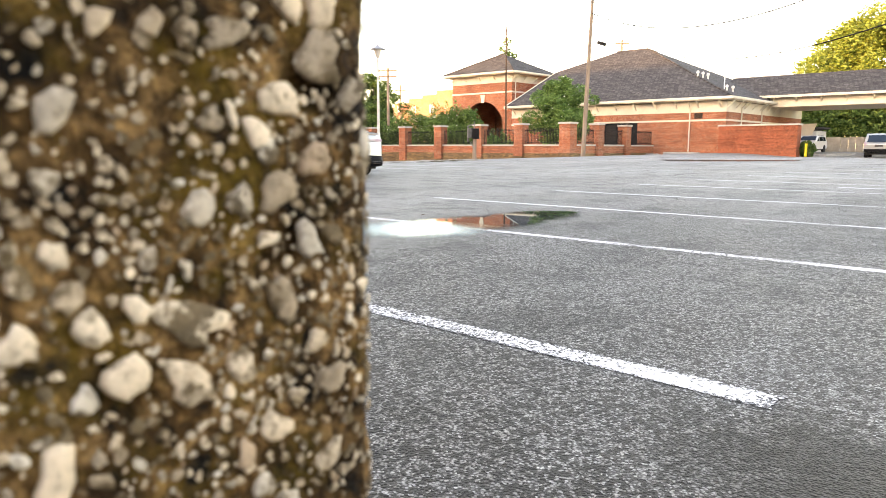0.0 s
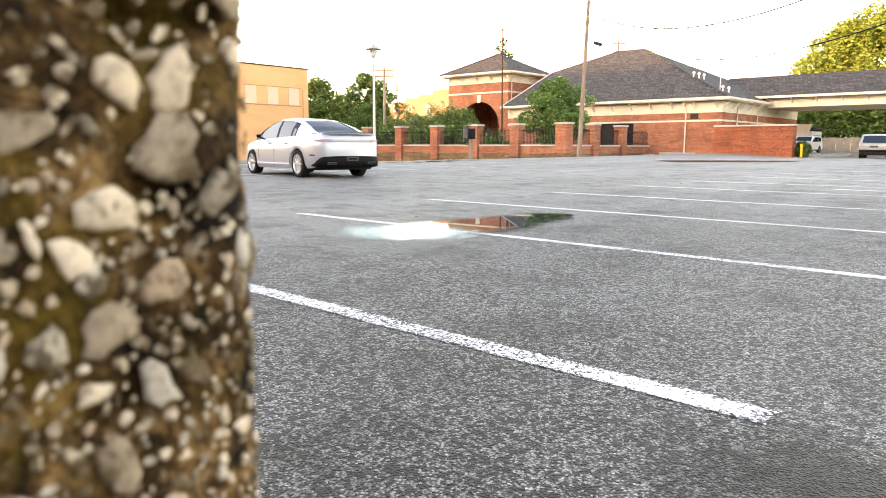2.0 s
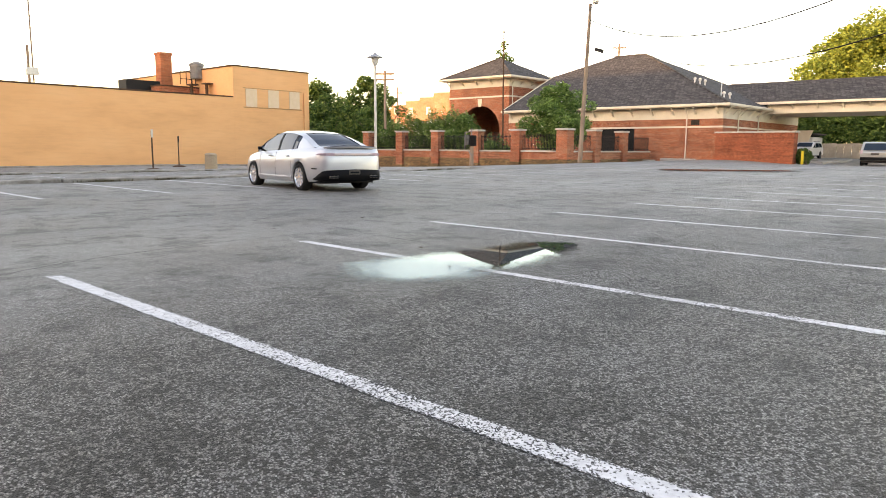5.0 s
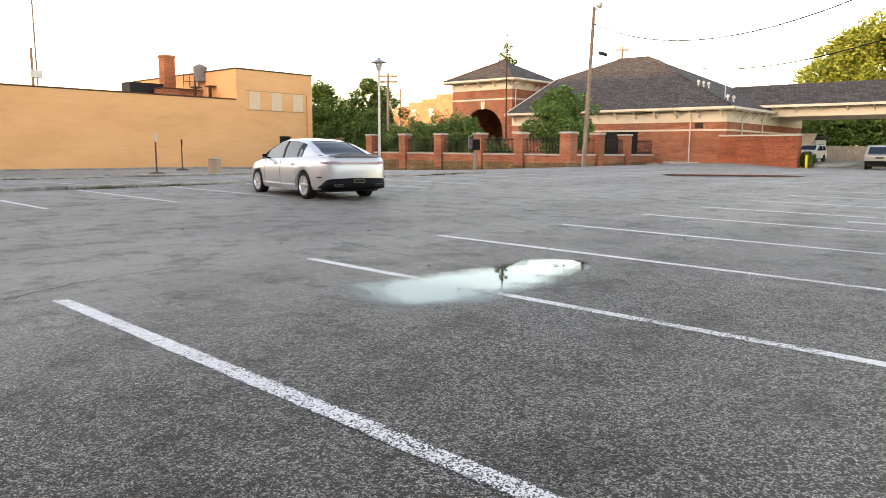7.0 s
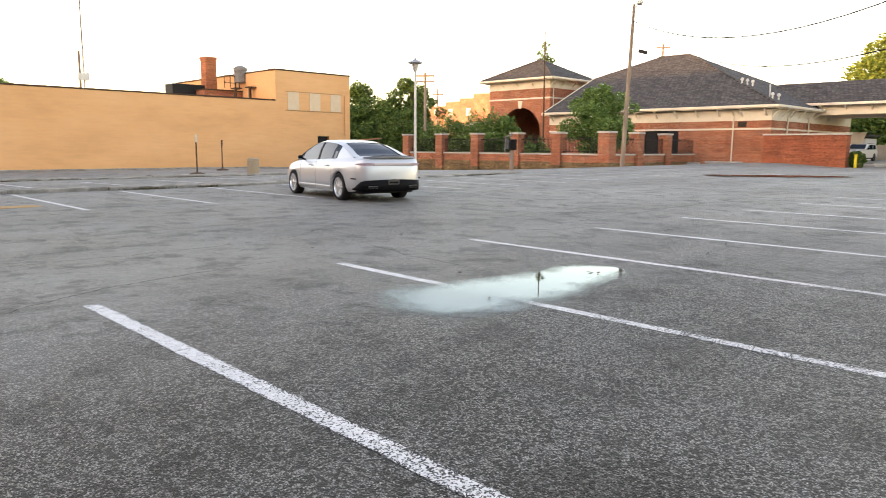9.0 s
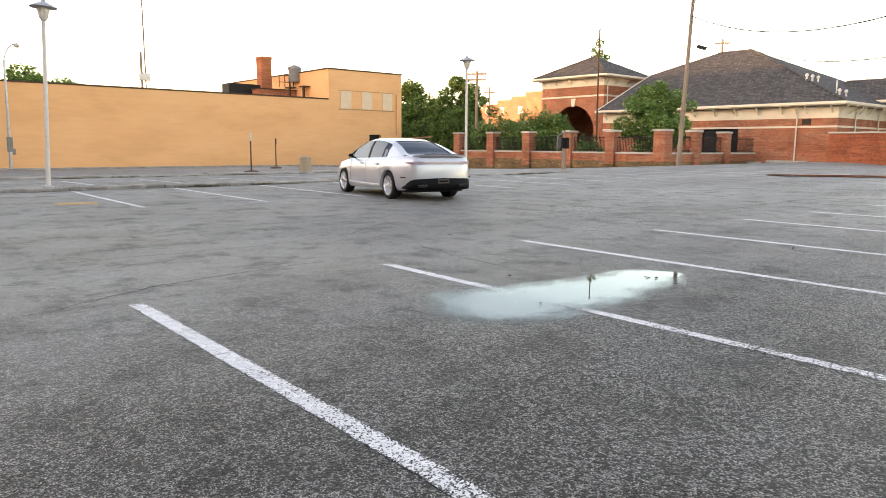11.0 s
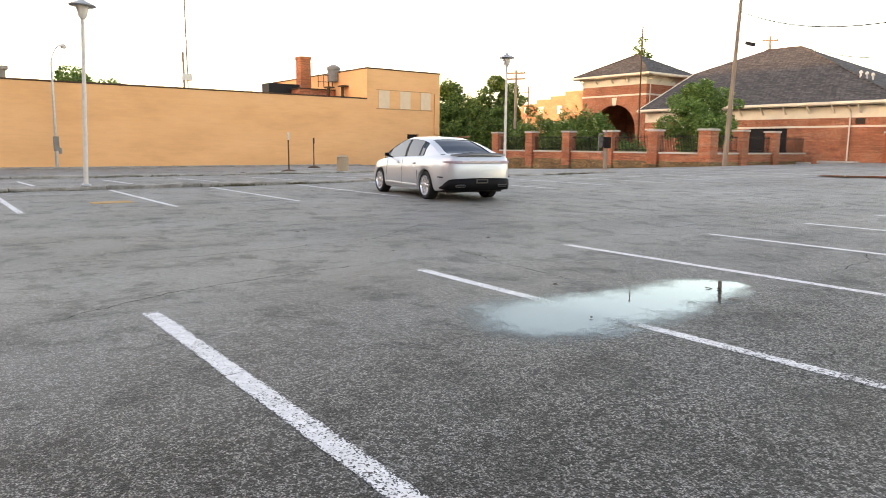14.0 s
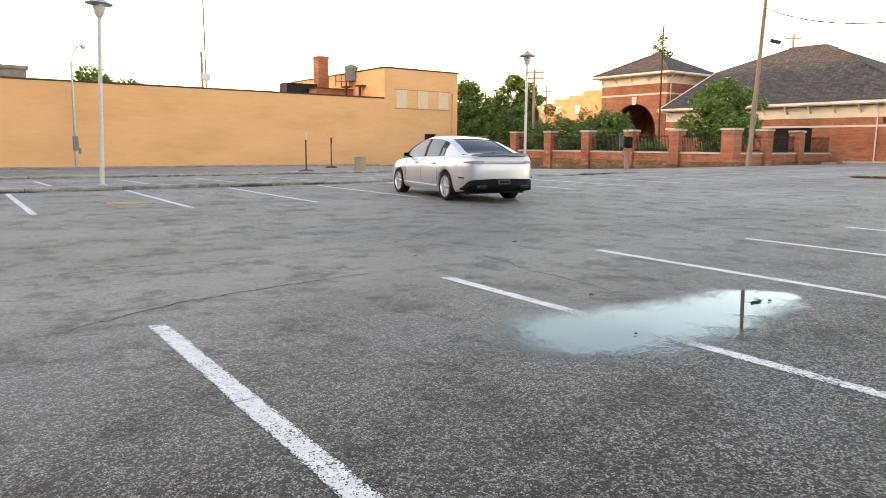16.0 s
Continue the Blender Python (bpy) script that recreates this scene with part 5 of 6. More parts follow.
part("lamp_head", bm, LAMPWHITE, ul, "round pale street light head", True)
bm = bmesh.new()
rod(bm, (0.4, 0, 7.7), (1.0, 0, 7.72), 0.018, seg=6)
part("flood_arm", bm, STEEL, ul)
bm = bmesh.new()
box(bm, -0.28, 0.28, -0.14, 0.14, -0.11, 0.11, 0.03)
bm.transform(pose(1.2, 0, 7.62, 0, 18, 0))
part("floodlight", bm, DARK, ul, "black floodlight")


def wire(name, pts, r=0.026):
    cu = bpy.data.curves.new(name, "CURVE")
    cu.dimensions, cu.bevel_depth = "3D", r
    sp = cu.splines.new("POLY")
    sp.points.add(len(pts) - 1)
    for q, p in zip(sp.points, pts):
        q.co = (*p, 1)
    cu.materials.append(BLACKPLASTIC)
    return tagged(new(name, cu), "thin black overhead wire", "wire", "overhead wires")


def sag(a, b, drop, k=24):
    a, b = Vector(a), Vector(b)
    return [tuple(a.lerp(b, i / k) + Vector((0, 0, -4 * drop * (i / k) * (1 - i / k)))) for i in range(k + 1)]


wire("overhead_wire", sag((-22.2, 42.5, 9.7), (7, 24, 10.6), 3.4))
wire("overhead_wire", sag((-32.7, 71.9, 11.35), (5.3, 34, 9.0), 2.84), 0.036)

fp = thing("flagpole", "tall bare dark flagpole behind the garden wall", "flagpole", -39, 55, 0)
bm = bmesh.new()
rod(bm, (0.02, 0, -0.6), (-0.1, 0, 12.1), 0.10, 0.05, 10)
part("pole", bm, RUST, fp)
bm = bmesh.new()
lathe(bm, [(0.03, 0), (0.11, 0.08), (0.11, 0.16), (0.03, 0.24)], 12, (-0.1, 0, 12.1))
part("finial", bm, STEEL, fp)


def cross_pole(x, y, h, arms, label, half=1.2):
    t = thing("utility_pole", label, "utility pole", x, y, gz(x, y))
    bm = bmesh.new()
    rod(bm, (0, 0, -0.3), (0, 0, h), 0.19, 0.15)
    part("pole", bm, POLEWOOD, t)
    for z in arms:
        bm = bmesh.new()
        box(bm, -half, half, -0.09, 0.09, z - 0.10, z + 0.10)
        bm.transform(pose(0, 0, 0, 0, 0, 35))
        part("crossarm", bm, POLEWOOD, t)
        bm = bmesh.new()
        for q in (-0.9, -0.45, 0.45, 0.9):
            p = Matrix.Rotation(radians(35), 4, "Z") @ Vector((q * half, 0, z + 0.07))
            rod(bm, p, p + Vector((0, 0, 0.2)), 0.05, seg=6)
        part("insulator", bm, STEEL, t)
    return t


cross_pole(-61.3, 60, 11.5, (10.45, 11.15), "wooden utility pole with two crossarms", 1.15)
cross_pole(-48.45, 95, 17.4, (16.8,), "wooden utility pole behind the hipped roof", 1.0)
cross_pole(-86, 86, 12.6, (11.6,), "distant wooden utility pole", 1.0)

sl = thing("street_lamp", "slim grey steel street lamp with a curved arm", "street lamp", -52.6, 8.55, gz(-52.6, 9))
bm = bmesh.new()
rod(bm, (0, 0, 0), (0, 0.1, 7.3), 0.10, 0.07)
part("pole", bm, STEEL, sl)
bm = bmesh.new()
pts = [(0, 0.1, 7.3), (0.05, 0.2, 7.7), (0.12, 0.35, 8.05), (0.22, 0.55, 8.3), (0.3, 0.75, 8.36)]
for a, b in zip(pts, pts[1:]):
    rod(bm, a, b, 0.04, seg=8)
part("arm", bm, STEEL, sl)
bm = bmesh.new()
lathe(bm, [(0.04, 0.12), (0.18, 0.04), (0.2, -0.08), (0.12, -0.2)], 12, (0.32, 0.85, 8.34))
part("lamp_head", bm, LAMPWHITE, sl, smooth_faces=True)
bm = bmesh.new()
box(bm, -0.13, 0.13, -0.12, 0.22, 1.2, 2.2, 0.03)
box(bm, -0.1, 0.1, 0.2, 0.36, 1.0, 1.4, 0.03)
part("meter_box", bm, ROOFGREY, sl)

METERGREY = varied("grey_enamel_box", (0.03, 0.031, 0.03), (0.10, 0.10, 0.096), 8, 0.6)
mp = thing("meter_post", "short wooden post carrying grey electric meter boxes", "meter post", -22.6, 30.7, gz(-22.6, 30.7))
bm = bmesh.new()
rod(bm, (0, 0, -0.2), (0, 0, 1.55), 0.125, 0.105, 10)
part("post", bm, POLEWOOD, mp, "dark weathered timber post")
bm = bmesh.new()
box(bm, -0.30, -0.04, -0.22, -0.06, 1.2, 1.78, 0.03)
part("meter_box", bm, METERGREY, mp, "grey meter box")
bm = bmesh.new()
box(bm, 0.02, 0.36, -0.2, 0.0, 1.15, 1.75, 0.03)
part("switch_box", bm, BLACKPLASTIC, mp)
bm = bmesh.new()
for p, q in (((-0.42, -0.1, 1.0), (-0.42, -0.1, 1.9)), ((-0.42, -0.1, 1.9), (0.1, -0.1, 2.0)), ((0.05, -0.08, 1.5), (0.05, -0.08, 2.15)), ((-0.2, -0.12, 0.95), (0.1, -0.1, 0.6))):
    rod(bm, p, q, 0.03, seg=7)
part("conduit", bm, ROOFGREY, mp)


def sign_post(x, y, h, plate, label):
    t = thing("sign_post", label, "sign post", x, y, gz(x, y), group="sign posts")
    bm = bmesh.new()
    box(bm, -0.03, 0.03, -0.03, 0.03, 0, h, 0.005)
    part("post", bm, RUST, t)
    bm = bmesh.new()
    lathe(bm, [(0.42, 0), (0.42, 0.06), (0.2, 0.12), (0.05, 0.14)], 14)
    part("base", bm, RUST, t)
    bm = bmesh.new()
    box(bm, 0.032, 0.05, -0.055, 0.055, h - 0.36, h + 0.05, 0.004)
    part("plate", bm, plate, t)


sign_post(-32.3, 16.6, 2.05, LAMPWHITE, "rusty sign post with a small white plate")
sign_post(-42.5, 23.2, 2.05, IRON, "rusty sign post with a dark edge-on plate")
bin_ob = thing("litter_bin", "round tan concrete litter bin with pebbled sides", "litter bin", -30.2, 18.7, gz(-30.2, 18.7) + 0.02)
bm = bmesh.new()
lathe(bm, [(0.30, 0), (0.31, 0.03), (0.31, 0.40), (0.305, 0.72), (0.28, 0.74)], 18)
TANSTONE = varied("tan_aggregate", (0.25, 0.185, 0.13), (0.42, 0.32, 0.225), 25, 0.95, 0, 90, 0.5)
part("body", bm, TANSTONE, bin_ob)
bm = bmesh.new()
lathe(bm, [(0.30, 0.743), (0.315, 0.77), (0.24, 0.84), (0.08, 0.87)], 18)
part("lid", bm, TANSTONE, bin_ob)

# ---- vehicles ----
def car_paint(name, c):
    m = mat(name, 0.33, 0.45, c)
    b = m.node_tree.nodes["Principled BSDF"]
    b.inputs["Coat Weight"].default_value, b.inputs["Coat Roughness"].default_value = 0.5, 0.05
    return m


SILVER = car_paint("silver_metallic_paint", (0.44, 0.465, 0.49))
GREYCAR = car_paint("grey_green_car_paint", (0.27, 0.28, 0.265))
WHITECAR = car_paint("white_car_paint", (0.74, 0.73, 0.70))
CARGLASS = mat("tinted_car_glass", 0.05, 0.0, (0.018, 0.032, 0.050))
DOORGLASS = mat("sky_sheen_door_glass", 0.06, 0.12, (0.15, 0.16, 0.165))
CARGLASS.node_tree.nodes["Principled BSDF"].inputs["IOR"].default_value = 1.14
CARGLASS.node_tree.nodes["Principled BSDF"].inputs["Specular IOR Level"].default_value = 0.5
REDLENS = mat("red_lamp_lens", 0.2, 0.1, (0.40, 0.30, 0.34))
PALELENS = mat("pale_lamp_strip", 0.25, 0.3, (0.52, 0.44, 0.44))
PLATE = mat("number_plate", 0.5, 0.0, (0.06, 0.056, 0.052))


def interp(table, x):
    return float(np.interp(x, [a for a, _ in table], [b for _, b in table]))


def skin(bm, rows, closed_ends=True):
    grid = [[bm.verts.new(p) for p in r] for r in rows]
    for a, b in zip(grid, grid[1:]):
        for i in range(len(a) - 1):
            bm.faces.new((a[i], a[i + 1], b[i + 1], b[i]))
    if closed_ends:
        for r in (grid[0], grid[-1]):
            try:
                bm.faces.new(r)
            except ValueError:
                pass
    bmesh.ops.recalc_face_normals(bm, faces=bm.faces)


def wheel(t, x, y, r, w, out, spokes=10, steel=False):
    """Tyre with rounded shoulders, dished rim, spokes and hub. out: +1 or -1, the outer side."""
    bm = bmesh.new()
    prof = [(r * 0.72, -w / 2), (r * 0.93, -w / 2), (r * 0.985, -w * 0.40), (r, -w * 0.25), (r, w * 0.25), (r * 0.985, w * 0.40), (r * 0.93, w / 2), (r * 0.72, w / 2)]
    seg = 32
    rows = [[bm.verts.new((x + q * math.cos(2 * math.pi * i / seg), y + s, r + q * math.sin(2 * math.pi * i / seg))) for i in range(seg)] for q, s in prof]
    for a, b in zip(rows, rows[1:] + rows[:1]):
        for i in range(seg):
            bm.faces.new((a[i], a[(i + 1) % seg], b[(i + 1) % seg], b[i]))
    bmesh.ops.recalc_face_normals(bm, faces=bm.faces)
    p = part("wheel", bm, RUBBER, t, "black tyre on an alloy wheel", True)
    bm = bmesh.new()
    m = Matrix.Translation((x, y + out * w * 0.30, r)) @ Matrix.Rotation(radians(-90 * out), 4, "X")
    lathe(bm, [(r * 0.74, -0.05), (r * 0.76, w * 0.19), (r * 0.72, w * 0.20), (r * 0.68, w * 0.02), (r * 0.66, -0.02)], 28)
    bm.transform(m)
    part("rim", bm, CHROME, p, smooth_faces=False)
    bm = bmesh.new()
    lathe(bm, [(r * 0.66, -0.05), (r * 0.66, -0.03), (0.02, -0.025)], 20)
    bm.transform(m)
    part("brake_disc", bm, DARK, p)
    bm = bmesh.new()
    for i in range(spokes):
        a = 2 * math.pi * i / spokes
        b = bmesh.new()
        wd = 0.022 if not steel else 0.045
        box(b, 0.03, r * 0.71, -wd, wd, 0.0, w * 0.12, 0.006)
        b.transform(Matrix.Rotation(a, 4, "Z"))
        me = bpy.data.meshes.new("tmp")
        b.to_mesh(me)
        b.free()
        bm.from_mesh(me)
        bpy.data.meshes.remove(me)
    lathe(bm, [(0.06, 0.0), (0.06, w * 0.15), (0.04, w * 0.17)], 14)
    bm.transform(m)
    part("spokes", bm, CHROME, p)


def sedan():
    t = thing("sedan", "parked silver four door saloon with full width rear light", "car")
    L, xr, xf, R = 4.93, 1.09, 3.94, 0.335
    half = [(0.0, 0.60), (0.04, 0.71), (0.12, 0.795), (0.3, 0.865), (0.7, 0.915), (1.4, 0.93), (2.6, 0.93), (3.6, 0.92), (4.3, 0.875), (4.7, 0.77), (4.86, 0.62), (4.93, 0.45)]
    deck = [(0.0, 0.78), (0.03, 1.00), (0.10, 1.075), (0.35, 1.09), (0.7, 1.095), (1.2, 1.06), (2.5, 1.02), (3.4, 1.0), (3.8, 0.985), (4.3, 0.90), (4.7, 0.78), (4.86, 0.66), (4.93, 0.50)]
    belt = [(0.0, 0.74), (0.03, 0.93), (0.10, 0.985), (0.6, 1.01), (1.3, 1.0), (2.5, 0.96), (3.5, 0.915), (4.3, 0.82), (4.7, 0.70), (4.86, 0.6), (4.93, 0.46)]
    low = [(0.0, 0.42), (0.10, 0.33), (0.4, 0.25), (1.0, 0.21), (4.3, 0.20), (4.7, 0.22), (4.93, 0.32)]
    xs = sorted(set(np.round(np.concatenate([np.linspace(0, 0.3, 8), np.linspace(0.3, 4.6, 80), np.linspace(4.6, L, 9)]), 4)))
    rows = []
    for x in xs:
        h, d, b, lo = interp(half, x), interp(deck, x), interp(belt, x), interp(low, x)
        arch = 0
        for xw in (xr, xf):
            if abs(x - xw) < R + 0.038:
                arch = max(arch, R + math.sqrt(max(0, (R + 0.038) ** 2 - (x - xw) ** 2)))
        lo2 = max(lo, min(arch, b - 0.2))
        s = lambda f: lo + (b - lo) * f
        sec = [(h * 0.93, lo2), (h * 0.985, s(0.12)), (h * 0.995, s(0.35)), (h, s(0.58)), (h * 0.985, s(0.76)), (h * 0.975, s(0.80)), (h * 0.945, b), (h * 0.86, b + (d - b) * 0.55), (h * 0.6, b + (d - b) * 0.9), (0, d)]
        sec = [(y, max(z, lo2 + 0.006 * q)) for q, (y, z) in enumerate(sec)]
        rows.append([(x, y, z) for y, z in sec] + [(x, -y, z) for y, z in sec[-2::-1]])
    bm = bmesh.new()
    skin(bm, rows)
    part("body", bm, SILVER, t, smooth_faces=True)
    # dark underside and wheel wells
    bm = bmesh.new()
    box(bm, 0.3, 4.6, -0.72, 0.72, 0.20, 0.6)
    box(bm, xr - 0.42, xr + 0.42, -0.80, 0.80, 0.3, 0.74)
    box(bm, xf - 0.40, xf + 0.36, -0.72, 0.72, 0.3, 0.68)
    part("underbody", bm, DARK, t)
    # greenhouse
    roofz = [(0.50, 1.075), (0.7, 1.13), (1.0, 1.25), (1.4, 1.38), (1.8, 1.445), (2.2, 1.475), (2.6, 1.47), (2.95, 1.42), (3.3, 1.27), (3.6, 1.10), (3.82, 0.98)]
    rw = [(0.50, 0.56), (1.0, 0.60), (1.4, 0.615), (2.2, 0.625), (2.9, 0.62), (3.3, 0.66), (3.82, 0.72)]
    gx = list(np.linspace(0.50, 3.82, 50))

    def gsec(x, grow=0.0):
        bz, rz, w = interp(belt, x) - 0.02, interp(roofz, x), interp(rw, x)
        wb = min(interp(half, x) * 0.90, w + 0.25)
        f = min(1, max(0, (rz - bz) / 0.45))
        wt = wb + (w - wb) * f
        return [(x, wb + grow, bz), (x, wb + (wt - wb) * 0.55 + grow + 0.015 * f, bz + (rz - bz) * 0.55), (x, wt + grow, bz + (rz - bz) * 0.90), (x, wt * 0.80, rz - 0.012 + grow), (x, wt * 0.4, rz + grow), (x, 0, rz + 0.006 + grow)]

    bm = bmesh.new()
    skin(bm, [gsec(x) + [(x, -y, z) for x, y, z in gsec(x)[-2::-1]] for x in gx])
    part("glass", bm, CARGLASS, t, "dark tinted windows", True)
    # door glass, lighter than the rear window: reflected sky put into its colour
    for s in (1, -1):
        for lo, hi in ((1.62, 2.32), (2.45, 3.40)):
            bm = bmesh.new()
            skin(bm, [[(x, s * y, z) for x, y, z in gsec(x, 0.006)[0:3]] for x in np.linspace(lo, hi, 8)], False)
            part("door_window", bm, DOORGLASS, t, "door window with reflected sky put into its pale colour", True)
    # roof skin and pillars
    bm = bmesh.new()
    rx = list(np.linspace(1.52, 2.98, 22))
    skin(bm, [gsec(x, 0.012)[2:] + [(x, -y, z) for x, y, z in gsec(x, 0.012)[2:-1][::-1]] for x in rx], False)
    part("roof", bm, SILVER, t, smooth_faces=True)
    for s in (1, -1):
        # side rails from the boot up to the roof, and from the roof down to the bonnet
        for lo, hi in ((0.50, 1.56), (2.94, 3.82)):
            bm = bmesh.new()
            seq = np.linspace(lo, hi, 16)
            skin(bm, [[(x, s * (y if i else y + 0.006), z) for i, (x, y, z) in enumerate(gsec(x, 0.013)[2:4])] for x in seq], False)
            part("roof_rail", bm, SILVER, t, smooth_faces=True)
        bm = bmesh.new()
        seq = np.linspace(0.52, 1.30, 12)
        skin(bm, [[(x, s * y, z) for x, y, z in gsec(x, 0.013)[0:3]] for x in seq], False)
        part("rear_pillar", bm, SILVER, t, smooth_faces=True)
        for x0, dx in ((2.34, 0.10), (1.52, 0.05)):
            bm = bmesh.new()
            skin(bm, [[(x, s * y, z) for x, y, z in gsec(x, 0.009)[0:3]] for x in (x0, x0 + dx)], False)
            part("window_post", bm, BLACKPLASTIC, t)
        bm = bmesh.new()
        skin(bm, [[(x, s * y, z) for x, y, z in gsec(x, 0.016)[0:2]] for x in (1.36, 1.42, 1.50)], False)
        part("quarter_window", bm, DOORGLASS, t, "small pale quarter window", True)
        # chrome line under the windows
        bm = bmesh.new()
        for a, b in zip(np.linspace(1.3, 3.7, 14), np.linspace(1.3, 3.7, 14)[1:]):
            rod(bm, (a, s * (gsec(a)[0][1] + 0.018), gsec(a)[0][2] + 0.02), (b, s * (gsec(b)[0][1] + 0.018), gsec(b)[0][2] + 0.02), 0.011, seg=6)
        part("window_trim", bm, CHROME, t)
        bm = bmesh.new()
        box(bm, 3.16, 3.26, 0.93 * s, 1.05 * s, 0.99, 1.075, 0.038)
        rod(bm, (3.2, 0.84 * s, 0.96), (3.23, 0.97 * s, 1.01), 0.022)
        part("door_mirror", bm, BLACKPLASTIC, t, "dark door mirror", True)
        for x in (1.62, 2.62):
            bm = bmesh.new()
            box(bm, x, x + 0.19, (interp(half, x) * 0.978) * s, (interp(half, x) * 0.978 + 0.04) * s, 0.83, 0.86, 0.012)
            part("door_handle", bm, SILVER, t)
        for x in (1.50, 2.42, 3.42):
            bm = bmesh.new()
            h = interp(half, x)
            for (ya, za), (yb, zb) in zip(((0.985, 0.28), (0.999, 0.5), (1.003, 0.66)), ((0.999, 0.5), (1.003, 0.66), (0.955, 0.93))):
                rod(bm, (x, s * h * ya, za), (x, s * h * yb, zb), 0.0035, seg=4)
            part("door_seam", bm, BLACKPLASTIC, t)
        bm = bmesh.new()
        box(bm, 1.52, 3.5, 0.905 * s, 0.935 * s, 0.30, 0.345, 0.008)
        part("sill_trim", bm, SILVER, t, "silver sill strip")
        bm = bmesh.new()
        box(bm, 0.22, 0.46, 0.868 * s, 0.90 * s, 0.545, 0.57, 0.006)
        part("side_marker", bm, BLACKPLASTIC, t)
        wheel(t, xr, 0.80 * s, R, 0.23, s)
        wheel(t, xf, 0.80 * s, R, 0.23, s)
        # tail lamp that turns the corner
        bm = bmesh.new()
        seq = [(0.008, 0.50, 0.870, 0.928), (0.014, 0.585, 0.864, 0.932), (0.05, 0.70, 0.866, 0.930), (0.13, 0.785, 0.874, 0.924), (0.30, 0.85, 0.894, 0.906)]
        skin(bm, [[(x - 0.012, s * (y + 0.012), lo), (x - 0.014, s * (y + 0.014), hi)] for x, y, lo, hi in seq], False)
        bmesh.ops.solidify(bm, geom=list(bm.faces), thickness=0.008)
        part("tail_lamp", bm, REDLENS, t, "red wrap-round tail lamp", False)
        bm = bmesh.new()
        box(bm, -0.055, 0.09, 0.42 * s, 0.66 * s, 0.335, 0.395, 0.02)
        e = part("exhaust_tip", bm, mat("smoked_chrome", 0.3, 0.8, (0.12, 0.12, 0.125)), t, "flat smoked chrome exhaust tip")
        bm = bmesh.new()
        box(bm, -0.062, -0.054, 0.43 * s, 0.65 * s, 0.342, 0.388)
        part("exhaust_hole", bm, DARK, e)
    bm = bmesh.new()
    box(bm, -0.010, 0.06, -0.51, 0.51, 0.870, 0.928, 0.012)
    part("light_bar", bm, PALELENS, t, "full width pale red light strip")
    # boot lip, dark grey in place of the shadow in its recess
    bm = bmesh.new()
    sy = np.linspace(-0.70, 0.70, 15)
    skin(bm, [[(0.17 + 0.10 * (y / 0.74) ** 2, y, 1.066 - 0.03 * (y / 0.74) ** 2), (0.05 + 0.13 * (y / 0.74) ** 4, y, 1.098 - 0.03 * (y / 0.74) ** 2), (0.0 + 0.15 * (y / 0.74) ** 4, y, 1.115 - 0.05 * (y / 0.74) ** 2), (0.02 + 0.15 * (y / 0.74) ** 4, y, 1.04 - 0.04 * (y / 0.74) ** 2)] for y in sy])
    part("boot_lip", bm, mat("lip_shadow_grey", 0.35, 0.6, (0.14, 0.14, 0.145)), t, "lip along the boot edge, recess shadow put in as dark grey", True)
    # black lower bumper that wraps round the corners
    bm = bmesh.new()
    seq = [(0.40, 0.875, 0.30, 0.31), (0.28, 0.848, 0.29, 0.37), (0.20, 0.822, 0.285, 0.43), (0.11, 0.785, 0.28, 0.49), (0.035, 0.705, 0.275, 0.52), (-0.012, 0.585, 0.27, 0.525), (-0.035, 0.3, 0.265, 0.53)]
    ring = [(x, y + 0.012, lo, hi) for x, y, lo, hi in seq] + [(-0.036, 0.0, 0.265, 0.535)]
    ring += [(x, -y, lo, hi) for x, y, lo, hi in ring[-2::-1]]
    skin(bm, [[(x + 0.10, y * 0.9, lo - 0.02), (x, y, lo), (x - 0.006, y * 1.004, (lo + hi) / 2), (x, y, hi), (x + 0.05, y * 0.97, hi + 0.01)] for x, y, lo, hi in ring], False)
    part("rear_bumper", bm, BLACKPLASTIC, t, "black lower rear bumper", True)
    bm = bmesh.new()
    box(bm, -0.052, -0.036, -0.155, 0.155, 0.42, 0.525, 0.008)
    p = part("number_plate", bm, PLATE, t, "pale number plate")
    bm = bmesh.new()
    box(bm, -0.055, -0.0525, -0.12, 0.12, 0.45, 0.49)
    part("plate_bar", bm, BLACKPLASTIC, p)
    bm = bmesh.new()
    box(bm, 0.44, 0.49, -0.03, 0.03, 1.08, 1.115, 0.01)
    part("rear_camera", bm, BLACKPLASTIC, t)
    return t


car = sedan()
CA = radians(169.8)
# local x runs from the rear bumper to the nose
rear_axle = Vector((-10.78, 11.12, 0))
car.matrix_world = Matrix.Translation(rear_axle) @ Matrix.Rotation(CA, 4, "Z") @ Matrix.Translation((-1.09, 0, 0))


